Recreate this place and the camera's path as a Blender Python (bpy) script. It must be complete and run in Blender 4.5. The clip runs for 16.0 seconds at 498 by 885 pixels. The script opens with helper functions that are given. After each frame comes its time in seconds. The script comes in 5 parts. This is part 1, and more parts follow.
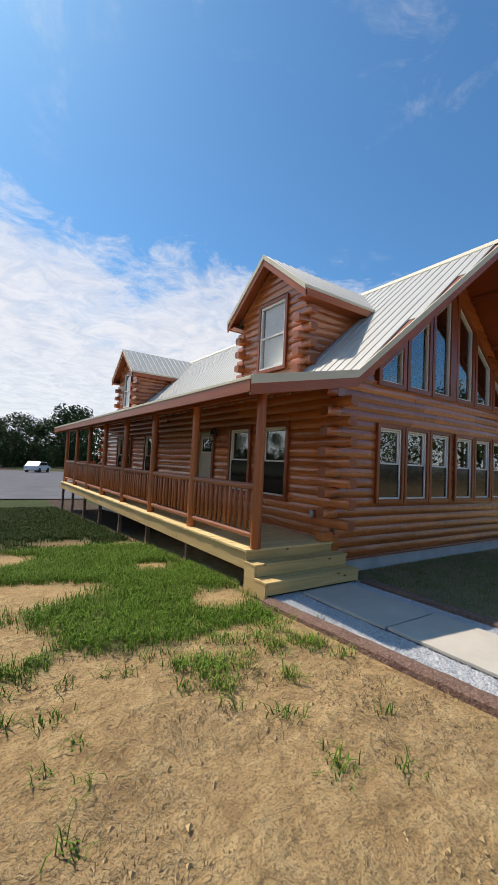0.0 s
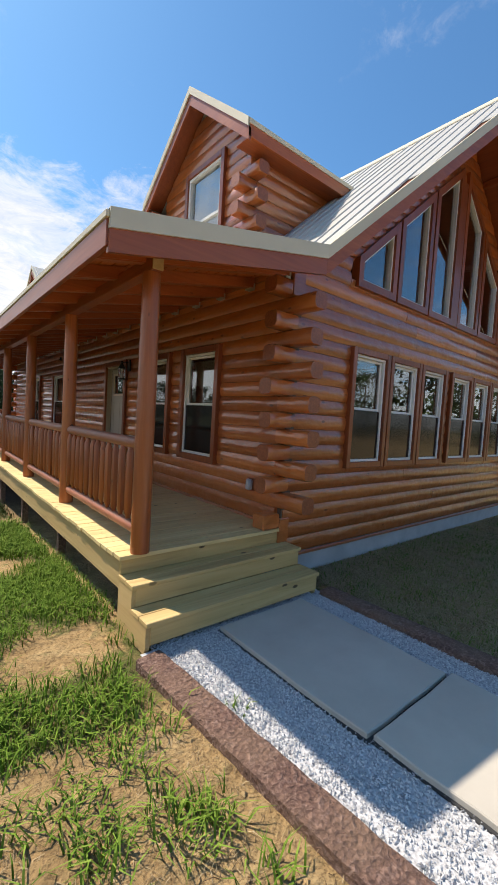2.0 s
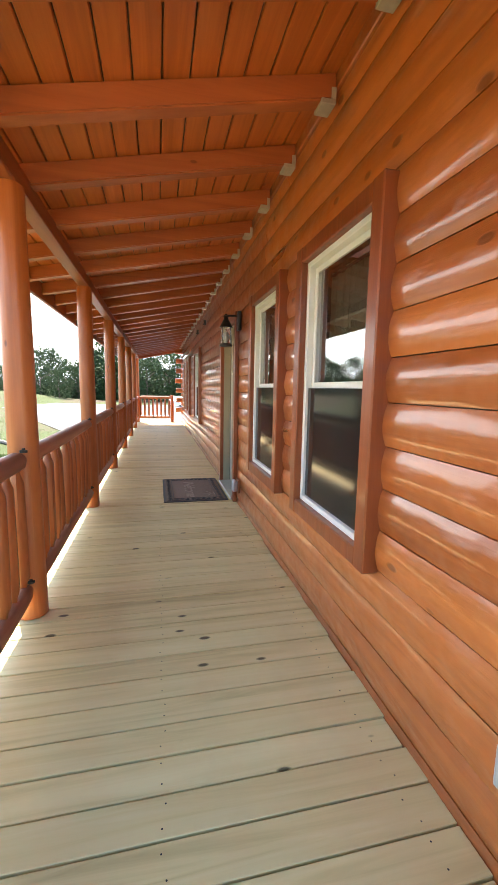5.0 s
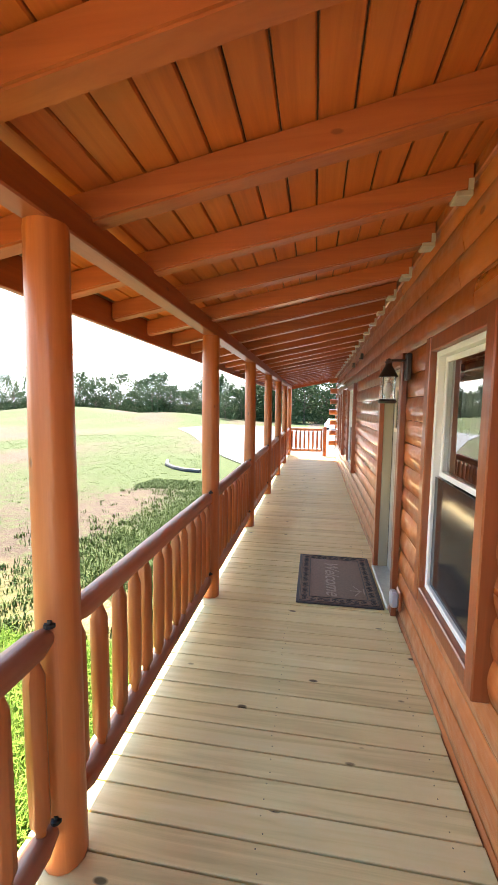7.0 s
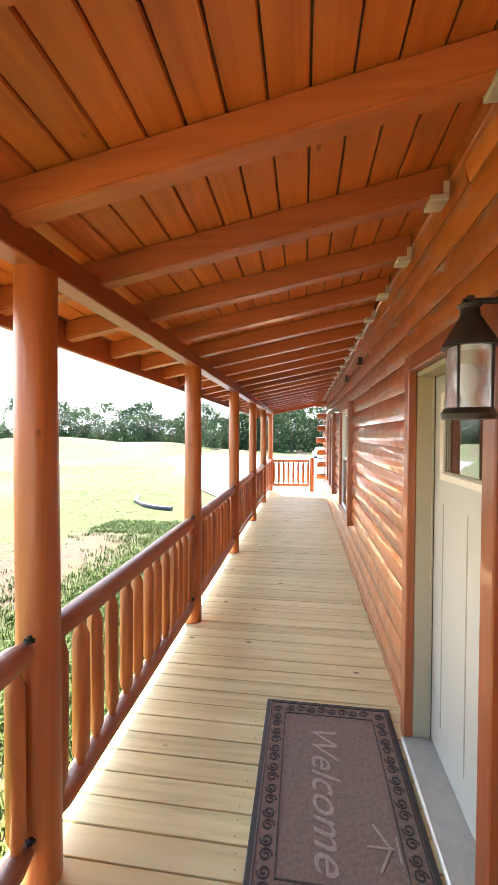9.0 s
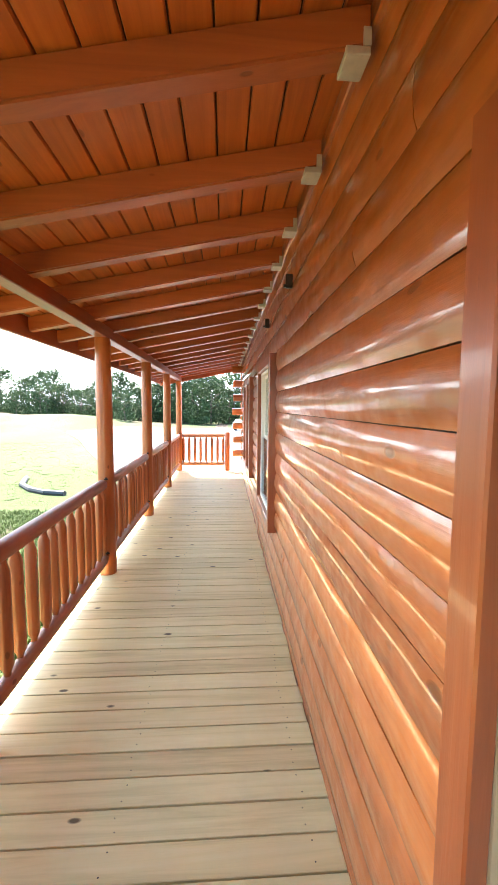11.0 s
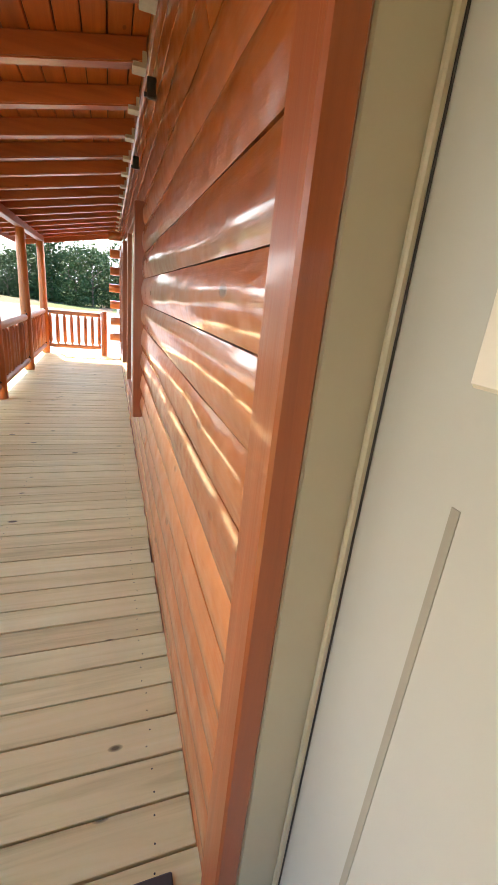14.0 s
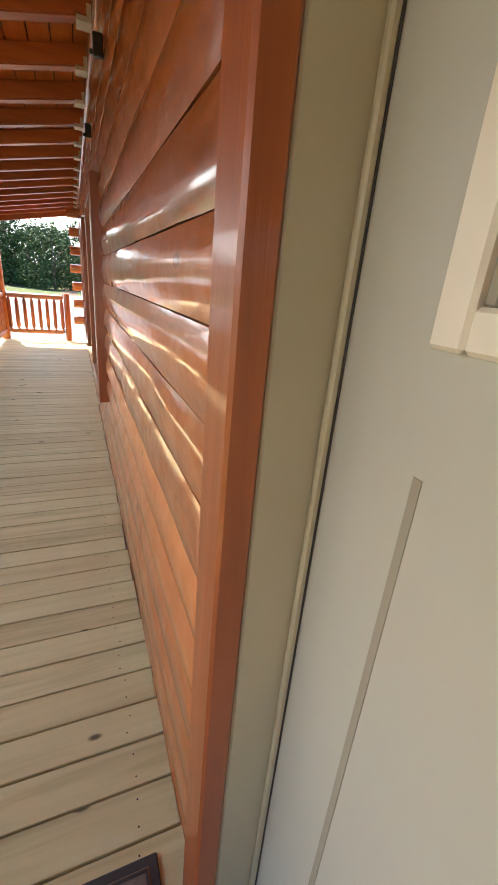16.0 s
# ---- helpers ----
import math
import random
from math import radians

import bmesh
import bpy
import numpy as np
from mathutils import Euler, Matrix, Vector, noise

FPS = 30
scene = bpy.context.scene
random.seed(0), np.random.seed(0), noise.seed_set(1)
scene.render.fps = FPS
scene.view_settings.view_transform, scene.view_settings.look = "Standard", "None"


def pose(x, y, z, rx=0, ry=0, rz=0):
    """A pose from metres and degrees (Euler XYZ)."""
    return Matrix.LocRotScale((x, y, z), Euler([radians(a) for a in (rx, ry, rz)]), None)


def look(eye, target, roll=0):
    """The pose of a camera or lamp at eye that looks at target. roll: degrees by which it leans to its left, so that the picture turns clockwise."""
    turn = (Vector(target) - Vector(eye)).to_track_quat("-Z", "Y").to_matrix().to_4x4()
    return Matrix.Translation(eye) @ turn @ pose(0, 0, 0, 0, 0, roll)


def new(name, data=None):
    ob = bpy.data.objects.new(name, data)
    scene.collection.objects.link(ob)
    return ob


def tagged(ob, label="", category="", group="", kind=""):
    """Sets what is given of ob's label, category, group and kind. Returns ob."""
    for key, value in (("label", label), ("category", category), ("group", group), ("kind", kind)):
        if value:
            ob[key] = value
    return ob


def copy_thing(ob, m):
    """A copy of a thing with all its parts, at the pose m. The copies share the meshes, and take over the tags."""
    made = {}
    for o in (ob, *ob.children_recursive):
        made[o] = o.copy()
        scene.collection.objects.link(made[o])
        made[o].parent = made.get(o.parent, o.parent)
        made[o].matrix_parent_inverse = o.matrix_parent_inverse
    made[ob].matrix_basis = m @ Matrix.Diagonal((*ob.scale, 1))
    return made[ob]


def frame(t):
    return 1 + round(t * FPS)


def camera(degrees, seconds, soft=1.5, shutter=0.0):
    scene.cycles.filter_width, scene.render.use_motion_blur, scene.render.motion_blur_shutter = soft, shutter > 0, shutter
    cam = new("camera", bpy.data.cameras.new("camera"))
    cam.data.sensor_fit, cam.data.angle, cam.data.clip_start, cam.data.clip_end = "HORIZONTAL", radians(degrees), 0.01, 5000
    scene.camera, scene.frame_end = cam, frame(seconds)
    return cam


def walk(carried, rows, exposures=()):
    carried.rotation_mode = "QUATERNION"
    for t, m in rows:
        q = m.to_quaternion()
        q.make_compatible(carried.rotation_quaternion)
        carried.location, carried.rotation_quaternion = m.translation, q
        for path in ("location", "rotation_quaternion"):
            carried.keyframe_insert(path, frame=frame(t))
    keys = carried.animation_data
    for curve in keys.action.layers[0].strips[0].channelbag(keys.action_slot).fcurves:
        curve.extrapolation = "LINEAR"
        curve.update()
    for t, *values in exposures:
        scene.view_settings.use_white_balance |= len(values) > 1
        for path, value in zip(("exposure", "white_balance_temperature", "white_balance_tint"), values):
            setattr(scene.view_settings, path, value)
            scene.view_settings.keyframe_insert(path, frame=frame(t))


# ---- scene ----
cam = camera(63.4, 16.0, soft=0.6)
PATH = [
    (0, (-5.151, -4.913, 1.892), (-4.026, -3.262, 1.991), 2.8),
    (0.5, (-4.686, -4.533, 1.843), (-3.617, -2.844, 1.786), 3.8),
    (1, (-4.109, -4.101, 1.833), (-2.792, -2.596, 1.784), 3.7),
    (1.5, (-3.583, -3.589, 1.814), (-2.243, -2.107, 1.741), 3.0),
    (2, (-3.07, -3.108, 1.797), (-1.79, -1.575, 1.677), 3.4),
    (2.5, (-2.572, -2.638, 1.836), (-1.313, -1.097, 1.64), 3.3),
    (3, (-2.19, -2.11, 1.784), (-0.782, -0.69, 1.748), 4.2),
    (3.5, (-1.745, -1.614, 1.751), (-0.552, -0.01, 1.681), 3.5),
    (3.7, (-1.614, -1.435, 1.757), (-0.535, 0.243, 1.611), 3.0),
    (4, (-1.476, -1.158, 1.789), (-0.502, 0.579, 1.595), 2.2),
    (4.5, (-1.211, -0.598, 1.737), (-0.418, 1.227, 1.538), 2.9),
    (5, (-0.885, -0.240, 1.929), (-0.445, 1.693, 1.661), 1.0),
    (5.2, (-0.885, -0.114, 1.992), (-0.614, 1.843, 1.680), -0.8),
    (7.3, (-0.673, 1.095, 2.348), (-1.003, 3.061, 2.178), 1.0),
    (7.5, (-0.651, 1.257, 2.351), (-0.949, 3.229, 2.193), 1.1),
    (8, (-0.578, 1.822, 2.331), (-0.816, 3.808, 2.279), 0.7),
    (8.2, (-0.603, 2.053, 2.319), (-0.942, 4.023, 2.268), 0.6),
    (10.3, (-0.62, 4.179, 2.315), (-0.737, 6.176, 2.32), -0.4),
    (10.5, (-0.542, 4.354, 2.303), (-0.697, 6.348, 2.317), -0.2),
    (11, (-0.45, 4.629, 2.28), (-0.326, 6.618, 2.102), 0.4),
    (11.5, (-0.317, 4.762, 2.227), (-0.342, 6.719, 1.815), 1.0),
    (12, (-0.199, 4.778, 2.191), (-0.395, 6.678, 1.599), 1.8),
    (12.5, (-0.209, 4.824, 2.163), (-0.187, 6.724, 1.537), 4.2),
    (13, (-0.241, 4.82, 2.135), (0.187, 6.66, 1.479), 6.9),
    (13.5, (-0.238, 4.796, 2.139), (0.391, 6.577, 1.481), 7.2),
    (14, (-0.235, 4.791, 2.141), (0.413, 6.568, 1.491), 6.2),
    (14.5, (-0.217, 4.797, 2.135), (0.471, 6.549, 1.46), 5.7),
    (15, (-0.213, 4.804, 2.132), (0.504, 6.538, 1.44), 5.4),
    (15.5, (-0.208, 4.809, 2.128), (0.529, 6.527, 1.416), 5.2),
    (16, (-0.201, 4.808, 2.126), (0.555, 6.513, 1.403), 5.2),
]
walk(cam, [(t, look(eye, target, roll)) for t, eye, target, roll in PATH],
     [(0, 0.12, 6900, 14), (0.5, 0.02, 6950, 14), (1.5, 0.35, 7100, 15), (2.5, 0.65, 7300, 16), (3.0, 1.42, 8400, 24), (3.5, 2.2, 8600, 24), (4.2, 2.78, 8000, 19), (4.5, 2.9, 7900, 18), (5, 2.76, 7350, 12), (7.5, 3.18, 7300, 12),
      (8, 3.35, 7250, 12), (10.5, 3.5, 7100, 11), (11.2, 3.52, 7000, 10), (12, 3.4, 7050, 10), (13, 3.42, 7200, 12), (14.5, 3.06, 7300, 13), (16, 2.8, 7300, 13)])

# ---- light ----
SUN_FROM = Vector((-0.25, 0.63, 1.0)).normalized()
sun = new("sun", bpy.data.lights.new("sun", "SUN"))
sun.data.energy, sun.data.angle, sun.data.color = 4.6, radians(0.55), (1.0, 0.95, 0.86)
sun.matrix_world = look((0, 0, 30), Vector((0, 0, 30)) - SUN_FROM)

world = bpy.data.worlds.new("sky")
scene.world = world
world.use_nodes = True


def node(tree, kind, inputs=(), **props):
    n = tree.nodes.new(kind)
    for k, v in props.items():
        setattr(n, k, v)
    for k, v in dict(inputs).items():
        if isinstance(v, bpy.types.NodeSocket):
            tree.links.new(v, n.inputs[k])
        else:
            n.inputs[k].default_value = v
    return n


def ramp(tree, fac, stops):
    n = node(tree, "ShaderNodeValToRGB", {"Fac": fac})
    el = n.color_ramp.elements
    while len(el) < len(stops):
        el.new(0.5)
    for e, (p, c) in zip(el, stops):
        e.position = p
        e.color = (*c, 1) if isinstance(c, tuple) else (c, c, c, 1)
    return n.outputs["Color"]


def math_node(tree, op, a, b=0.0, clamp=False):
    return node(tree, "ShaderNodeMath", {0: a, 1: b}, operation=op, use_clamp=clamp).outputs[0]


def mix(tree, fac, a, b, blend="MIX"):
    n = node(tree, "ShaderNodeMix", data_type="RGBA", blend_type=blend)
    for s, v in ((n.inputs[0], fac), (n.inputs[6], a), (n.inputs[7], b)):
        if isinstance(v, bpy.types.NodeSocket):
            tree.links.new(v, s)
        else:
            s.default_value = v if not isinstance(v, tuple) or len(v) == 4 else (*v, 1)
    return n.outputs[2]


wt = world.node_tree
wt.nodes.clear()
sky = node(wt, "ShaderNodeTexSky", sky_type="NISHITA", sun_disc=False, sun_elevation=math.asin(SUN_FROM.z),
           sun_rotation=math.atan2(SUN_FROM.x, SUN_FROM.y), altitude=200, air_density=1.0, dust_density=0.8, ozone_density=2.2)
way = node(wt, "ShaderNodeTexCoord").outputs["Generated"]
axes = node(wt, "ShaderNodeSeparateXYZ", {0: way})
up = math_node(wt, "MAXIMUM", axes.outputs["Z"], 0.02)
lift = math_node(wt, "ADD", up, 0.12)
plane = node(wt, "ShaderNodeCombineXYZ", {0: math_node(wt, "DIVIDE", axes.outputs["X"], lift), 1: math_node(wt, "DIVIDE", axes.outputs["Y"], lift)})
puffs = node(wt, "ShaderNodeTexNoise", {"Vector": plane.outputs[0], "Scale": 1.5, "Detail": 10.0, "Roughness": 0.66, "Distortion": 0.35}).outputs["Fac"]
curls = node(wt, "ShaderNodeTexNoise", {"Vector": plane.outputs[0], "Scale": 5.5, "Detail": 8.0, "Roughness": 0.7, "Distortion": 0.8}).outputs["Fac"]
# a bank of cloud stands low over the far end of the house; thin wisps float above
low = math_node(wt, "SUBTRACT", 0.5, up)
bank = math_node(wt, "MULTIPLY", math_node(wt, "ADD", axes.outputs["Y"], math_node(wt, "MULTIPLY", axes.outputs["X"], -0.55)), 0.2)
body = math_node(wt, "ADD", math_node(wt, "MULTIPLY", puffs, 0.8), math_node(wt, "MULTIPLY", curls, 0.3))
cover = math_node(wt, "ADD", body, math_node(wt, "ADD", math_node(wt, "MULTIPLY", low, 1.25), bank))
cloud = ramp(wt, cover, [(0.72, 0.0), (0.84, 0.75), (1.0, 1.0)])
wisp = math_node(wt, "MULTIPLY", ramp(wt, puffs, [(0.52, 0.0), (0.7, 1.0)]), ramp(wt, curls, [(0.45, 0.0), (0.68, 0.65)]))
cloud = math_node(wt, "MAXIMUM", cloud, wisp)
sky_colour = mix(wt, 1.0, sky.outputs["Color"], (0.48, 0.9, 1.12, 1), "MULTIPLY")
white = ramp(wt, curls, [(0.3, (0.72, 0.77, 0.84)), (0.6, (1.0, 1.0, 1.0))])
white = mix(wt, 1.0, white, (6.3, 6.5, 6.8, 1), "MULTIPLY")
wt_mix = mix(wt, math_node(wt, "MULTIPLY", cloud, 0.88), sky_colour, white)
wt_bg = node(wt, "ShaderNodeBackground", {"Color": wt_mix, "Strength": 0.13})
wt.links.new(wt_bg.outputs[0], node(wt, "ShaderNodeOutputWorld").inputs["Surface"])

# ---- materials ----


def material(name):
    m = bpy.data.materials.new(name)
    m.use_nodes = True
    t = m.node_tree
    t.nodes.clear()
    bsdf = node(t, "ShaderNodeBsdfPrincipled")
    t.links.new(bsdf.outputs[0], node(t, "ShaderNodeOutputMaterial").inputs["Surface"])
    return m, t, bsdf


def join(t, bsdf, **inputs):
    for k, v in inputs.items():
        s = bsdf.inputs[k.replace("_", " ")]
        if isinstance(v, bpy.types.NodeSocket):
            t.links.new(v, s)
        else:
            s.default_value = (*v, 1) if isinstance(v, tuple) and len(v) == 3 else v


def bump(t, height, strength, distance=0.01):
    return node(t, "ShaderNodeBump", {"Height": height, "Strength": strength, "Distance": distance}).outputs[0]


def place(t, scale, shift=True):
    """Object coordinates, stretched, shifted at random from piece to piece."""
    co = node(t, "ShaderNodeTexCoord").outputs["Object"]
    if shift:
        r = node(t, "ShaderNodeObjectInfo").outputs["Random"]
        off = node(t, "ShaderNodeCombineXYZ", {0: math_node(t, "MULTIPLY", r, 37.0), 1: math_node(t, "MULTIPLY", r, 53.0), 2: math_node(t, "MULTIPLY", r, 71.0)})
        co = node(t, "ShaderNodeVectorMath", {0: co, 1: off.outputs[0]}, operation="ADD").outputs[0]
    return node(t, "ShaderNodeMapping", {"Vector": co, "Scale": scale}).outputs[0]


def wood(name, dark, mid, pale, along, rough=0.35, coat=0.0, knots=0.5, grain=9.0, relief=0.25, tone=0.22, weather=None, knot_size=0.075, hewn=0.0):
    m, t, b = material(name)
    fine = [grain * 2.2] * 3
    fine[along] = grain * 0.12
    broad = [grain * 0.35] * 3
    broad[along] = grain * 0.045
    knot = [7.0] * 3
    knot[along] = 3.2
    n1 = node(t, "ShaderNodeTexNoise", {"Vector": place(t, fine), "Scale": 1.0, "Detail": 7.0, "Roughness": 0.6, "Distortion": 0.9}).outputs["Fac"]
    n2 = node(t, "ShaderNodeTexNoise", {"Vector": place(t, broad), "Scale": 1.0, "Detail": 3.0, "Distortion": 0.5}).outputs["Fac"]
    f = math_node(t, "ADD", math_node(t, "MULTIPLY", n1, 0.6), math_node(t, "MULTIPLY", n2, 0.4))
    colour = ramp(t, f, [(0.3, dark), (0.5, mid), (0.72, pale)])
    r = node(t, "ShaderNodeObjectInfo").outputs["Random"]
    colour = mix(t, tone, colour, ramp(t, r, [(0.0, tuple(c * 0.55 for c in mid)), (0.5, mid), (1.0, tuple(min(1, c * 1.45) for c in pale))]))
    v = node(t, "ShaderNodeTexVoronoi", {"Vector": place(t, knot), "Scale": 1.0, "Randomness": 1.0})
    spot = math_node(t, "MULTIPLY", ramp(t, v.outputs["Distance"], [(knot_size * 0.7, 1.0), (knot_size * 0.95, 0.45), (knot_size * 1.1, 0.0)]), knots)
    some = node(t, "ShaderNodeSeparateColor", {0: v.outputs["Color"]}).outputs[0]
    spot = math_node(t, "MULTIPLY", spot, ramp(t, some, [(0.36, 0.0), (0.42, 1.0)]))
    if weather:
        w = node(t, "ShaderNodeTexNoise", {"Vector": place(t, (1.3, 1.3, 1.3), False), "Scale": 1.0, "Detail": 5.0, "Roughness": 0.65}).outputs["Fac"]
        colour = mix(t, ramp(t, w, [(0.42, 0.0), (0.68, 0.6)]), colour, weather)
    colour = mix(t, spot, colour, tuple(c * 0.3 for c in dark))
    h = math_node(t, "SUBTRACT", n1, spot)
    if hewn:
        cut = [9.0] * 3
        cut[along] = 5.5
        n3 = node(t, "ShaderNodeTexNoise", {"Vector": place(t, cut), "Scale": 1.0, "Detail": 2.0, "Roughness": 0.4}).outputs["Fac"]
        h = math_node(t, "ADD", h, math_node(t, "MULTIPLY", n3, 4.5 * hewn))
    rg = math_node(t, "ADD", math_node(t, "MULTIPLY", n2, 0.25), rough - 0.12)
    join(t, b, Base_Color=colour, Roughness=rg, Normal=bump(t, h, relief, 0.006), Coat_Weight=coat, Coat_Roughness=0.09)
    return m


STAIN = ((0.2, 0.044, 0.01), (0.4, 0.104, 0.023), (0.56, 0.18, 0.043))
LOG_Y = wood("stained_log_along_y", *STAIN, 1, rough=0.32, coat=0.85, knots=0.6, grain=7.0, relief=0.5, tone=0.3, knot_size=0.11, hewn=1.6)
LOG_X = wood("stained_log_along_x", *STAIN, 0, rough=0.32, coat=0.85, knots=0.6, grain=7.0, relief=0.5, tone=0.3, knot_size=0.11, hewn=1.6)
TRIM = wood("stained_trim", (0.14, 0.03, 0.009), (0.25, 0.057, 0.015), (0.36, 0.093, 0.024), 2, rough=0.36, coat=0.25, knots=0.5, relief=0.25)
TRIM_Y = wood("stained_board_along_y", (0.17, 0.035, 0.011), (0.29, 0.066, 0.018), (0.4, 0.105, 0.028), 1, rough=0.4, coat=0.15, knots=0.5)
TRIM_X = wood("stained_board_along_x", (0.22, 0.05, 0.016), (0.36, 0.088, 0.025), (0.48, 0.135, 0.038), 0, rough=0.4, coat=0.15, knots=0.5)
CEIL = wood("ceiling_board", (0.28, 0.06, 0.014), (0.46, 0.108, 0.022), (0.6, 0.17, 0.038), 1, rough=0.42, coat=0.1, knots=0.5, tone=0.1)
POLE = wood("stained_pole", (0.2, 0.045, 0.012), (0.37, 0.095, 0.023), (0.52, 0.165, 0.042), 2, rough=0.4, coat=0.2, knots=0.6, grain=8.0, relief=0.4)
RAIL_Y = wood("stained_rail_along_y", (0.21, 0.07, 0.035), (0.34, 0.12, 0.06), (0.46, 0.19, 0.1), 1, rough=0.5, knots=0.6, relief=0.5)
RAIL_X = wood("stained_rail_along_x", (0.21, 0.07, 0.035), (0.34, 0.12, 0.06), (0.46, 0.19, 0.1), 0, rough=0.5, knots=0.6, relief=0.5)
DECK = wood("deck_board_wood", (0.46, 0.31, 0.115), (0.74, 0.55, 0.24), (0.84, 0.67, 0.34), 0, rough=0.62, knots=1.0, grain=8.0, relief=0.35, tone=0.14, weather=(0.65, 0.48, 0.235), knot_size=0.095)
RIM = wood("treated_lumber_along_y", (0.38, 0.24, 0.09), (0.53, 0.36, 0.15), (0.63, 0.46, 0.22), 1, rough=0.65, knots=0.7)
STEP = wood("treated_lumber_along_x", (0.3, 0.185, 0.065), (0.55, 0.375, 0.145), (0.7, 0.52, 0.24), 0, rough=0.62, knots=0.95, grain=6.0, relief=0.3, tone=0.1, knot_size=0.12)
TIMBER, t, b = material("rough_old_timber")
co = node(t, "ShaderNodeTexCoord").outputs["Object"]
c1 = node(t, "ShaderNodeTexNoise", {"Vector": co, "Scale": 26.0, "Detail": 8.0, "Roughness": 0.72, "Distortion": 1.2}).outputs["Fac"]
c2 = node(t, "ShaderNodeTexVoronoi", {"Vector": co, "Scale": 38.0, "Randomness": 1.0}).outputs["Distance"]
c3 = node(t, "ShaderNodeTexNoise", {"Vector": co, "Scale": 3.0, "Detail": 4.0}).outputs["Fac"]
tint = ramp(t, c1, [(0.32, (0.07, 0.035, 0.025)), (0.5, (0.21, 0.115, 0.085)), (0.66, (0.4, 0.26, 0.2))])
tint = mix(t, ramp(t, c3, [(0.4, 0.0), (0.65, 0.5)]), tint, (0.3, 0.19, 0.12, 1))
join(t, b, Base_Color=tint, Roughness=0.92, Normal=bump(t, math_node(t, "ADD", c1, math_node(t, "MULTIPLY", c2, 0.6)), 1.0, 0.03))


def end_grain():
    m, t, b = material("stained_end_grain")
    co = node(t, "ShaderNodeTexCoord").outputs["Object"]
    rays = node(t, "ShaderNodeTexNoise", {"Vector": co, "Scale": 38.0, "Detail": 6.0, "Roughness": 0.7}).outputs["Fac"]
    cracks = node(t, "ShaderNodeTexVoronoi", {"Vector": co, "Scale": 11.0}, feature="DISTANCE_TO_EDGE").outputs["Distance"]
    c = ramp(t, rays, [(0.3, (0.2, 0.052, 0.018)), (0.55, (0.31, 0.085, 0.027)), (0.75, (0.4, 0.125, 0.045))])
    c = mix(t, ramp(t, cracks, [(0.0, 0.3), (0.02, 0.0)]), c, (0.05, 0.015, 0.008, 1))
    join(t, b, Base_Color=c, Roughness=0.5, Normal=bump(t, rays, 0.4, 0.004), Coat_Weight=0.3, Coat_Roughness=0.2)
    return m


END = end_grain()


def plain(name, colour, rough=0.5, metal=0.0, spread=0.08, scale=6.0, relief=0.05, **more):
    m, t, b = material(name)
    n = node(t, "ShaderNodeTexNoise", {"Vector": place(t, (1, 1, 1)), "Scale": scale, "Detail": 6.0, "Roughness": 0.6}).outputs["Fac"]
    lo, hi = tuple(c * (1 - spread) for c in colour), tuple(min(1, c * (1 + spread)) for c in colour)
    join(t, b, Base_Color=ramp(t, n, [(0.3, lo), (0.7, hi)]), Roughness=rough, Metallic=metal, Normal=bump(t, n, relief, 0.004), **more)
    return m


METAL = plain("pale_ribbed_roof_metal", (0.5, 0.485, 0.43), 0.42, 0.0, 0.04, 1.5, 0.02)
CREAM = plain("cream_trim_metal", (0.66, 0.6, 0.44), 0.45, 0.0, 0.04, 2.0, 0.02)
VINYL = plain("white_vinyl", (0.78, 0.77, 0.72), 0.4, 0.0, 0.03, 5.0, 0.0)
DOOR = plain("door_paint_sage_cream", (0.41, 0.375, 0.3), 0.42, 0.0, 0.03, 3.0, 0.03)
JAMB = plain("door_jamb_paint", (0.4, 0.335, 0.22), 0.42, 0.0, 0.04, 3.0, 0.03)
LITE = plain("door_lite_frame", (0.66, 0.56, 0.43), 0.45, 0.0, 0.03, 4.0, 0.0)
GROOVE = plain("door_groove_shade_and_bead", (0.27, 0.23, 0.165), 0.6)
BLACK = plain("black_powder_coat", (0.018, 0.017, 0.016), 0.35, 0.0, 0.2, 20.0, 0.1)
SCREEN = plain("insect_screen", (0.014, 0.015, 0.016), 0.1, 0.0, 0.2, 300.0, 0.0)
GREY = plain("grey_plastic", (0.4, 0.41, 0.43), 0.35)
GALV = plain("galvanised_steel", (0.5, 0.46, 0.38), 0.45, 0.5, 0.1, 25.0)
BOLT = plain("black_bolt", (0.03, 0.026, 0.024), 0.4, 0.6)
MAT = plain("brown_rubber_mat", (0.21, 0.13, 0.085), 0.8, 0.0, 0.25, 60.0, 0.4)
MAT_DARK = plain("dark_rubber", (0.045, 0.035, 0.028), 0.55, 0.0, 0.2, 40.0, 0.2)
MAT_LIGHT = plain("rubbed_mat_relief", (0.36, 0.25, 0.18), 0.75, 0.0, 0.2, 60.0, 0.3)
CONCRETE = plain("foundation_concrete", (0.42, 0.42, 0.41), 0.85, 0.0, 0.15, 3.0, 0.4)
PAVING = plain("smooth_paving", (0.48, 0.44, 0.365), 0.8, 0.0, 0.12, 1.6, 0.15)
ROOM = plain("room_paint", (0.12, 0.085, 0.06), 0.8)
CLOTH = plain("curtain_cloth", (0.42, 0.44, 0.33), 0.9, 0.0, 0.15, 12.0)
ASPHALT = plain("grey_gravel_road", (0.085, 0.087, 0.098), 0.9, 0.0, 0.25, 0.8, 0.3)
SIDING = plain("white_siding", (0.7, 0.7, 0.68), 0.6)
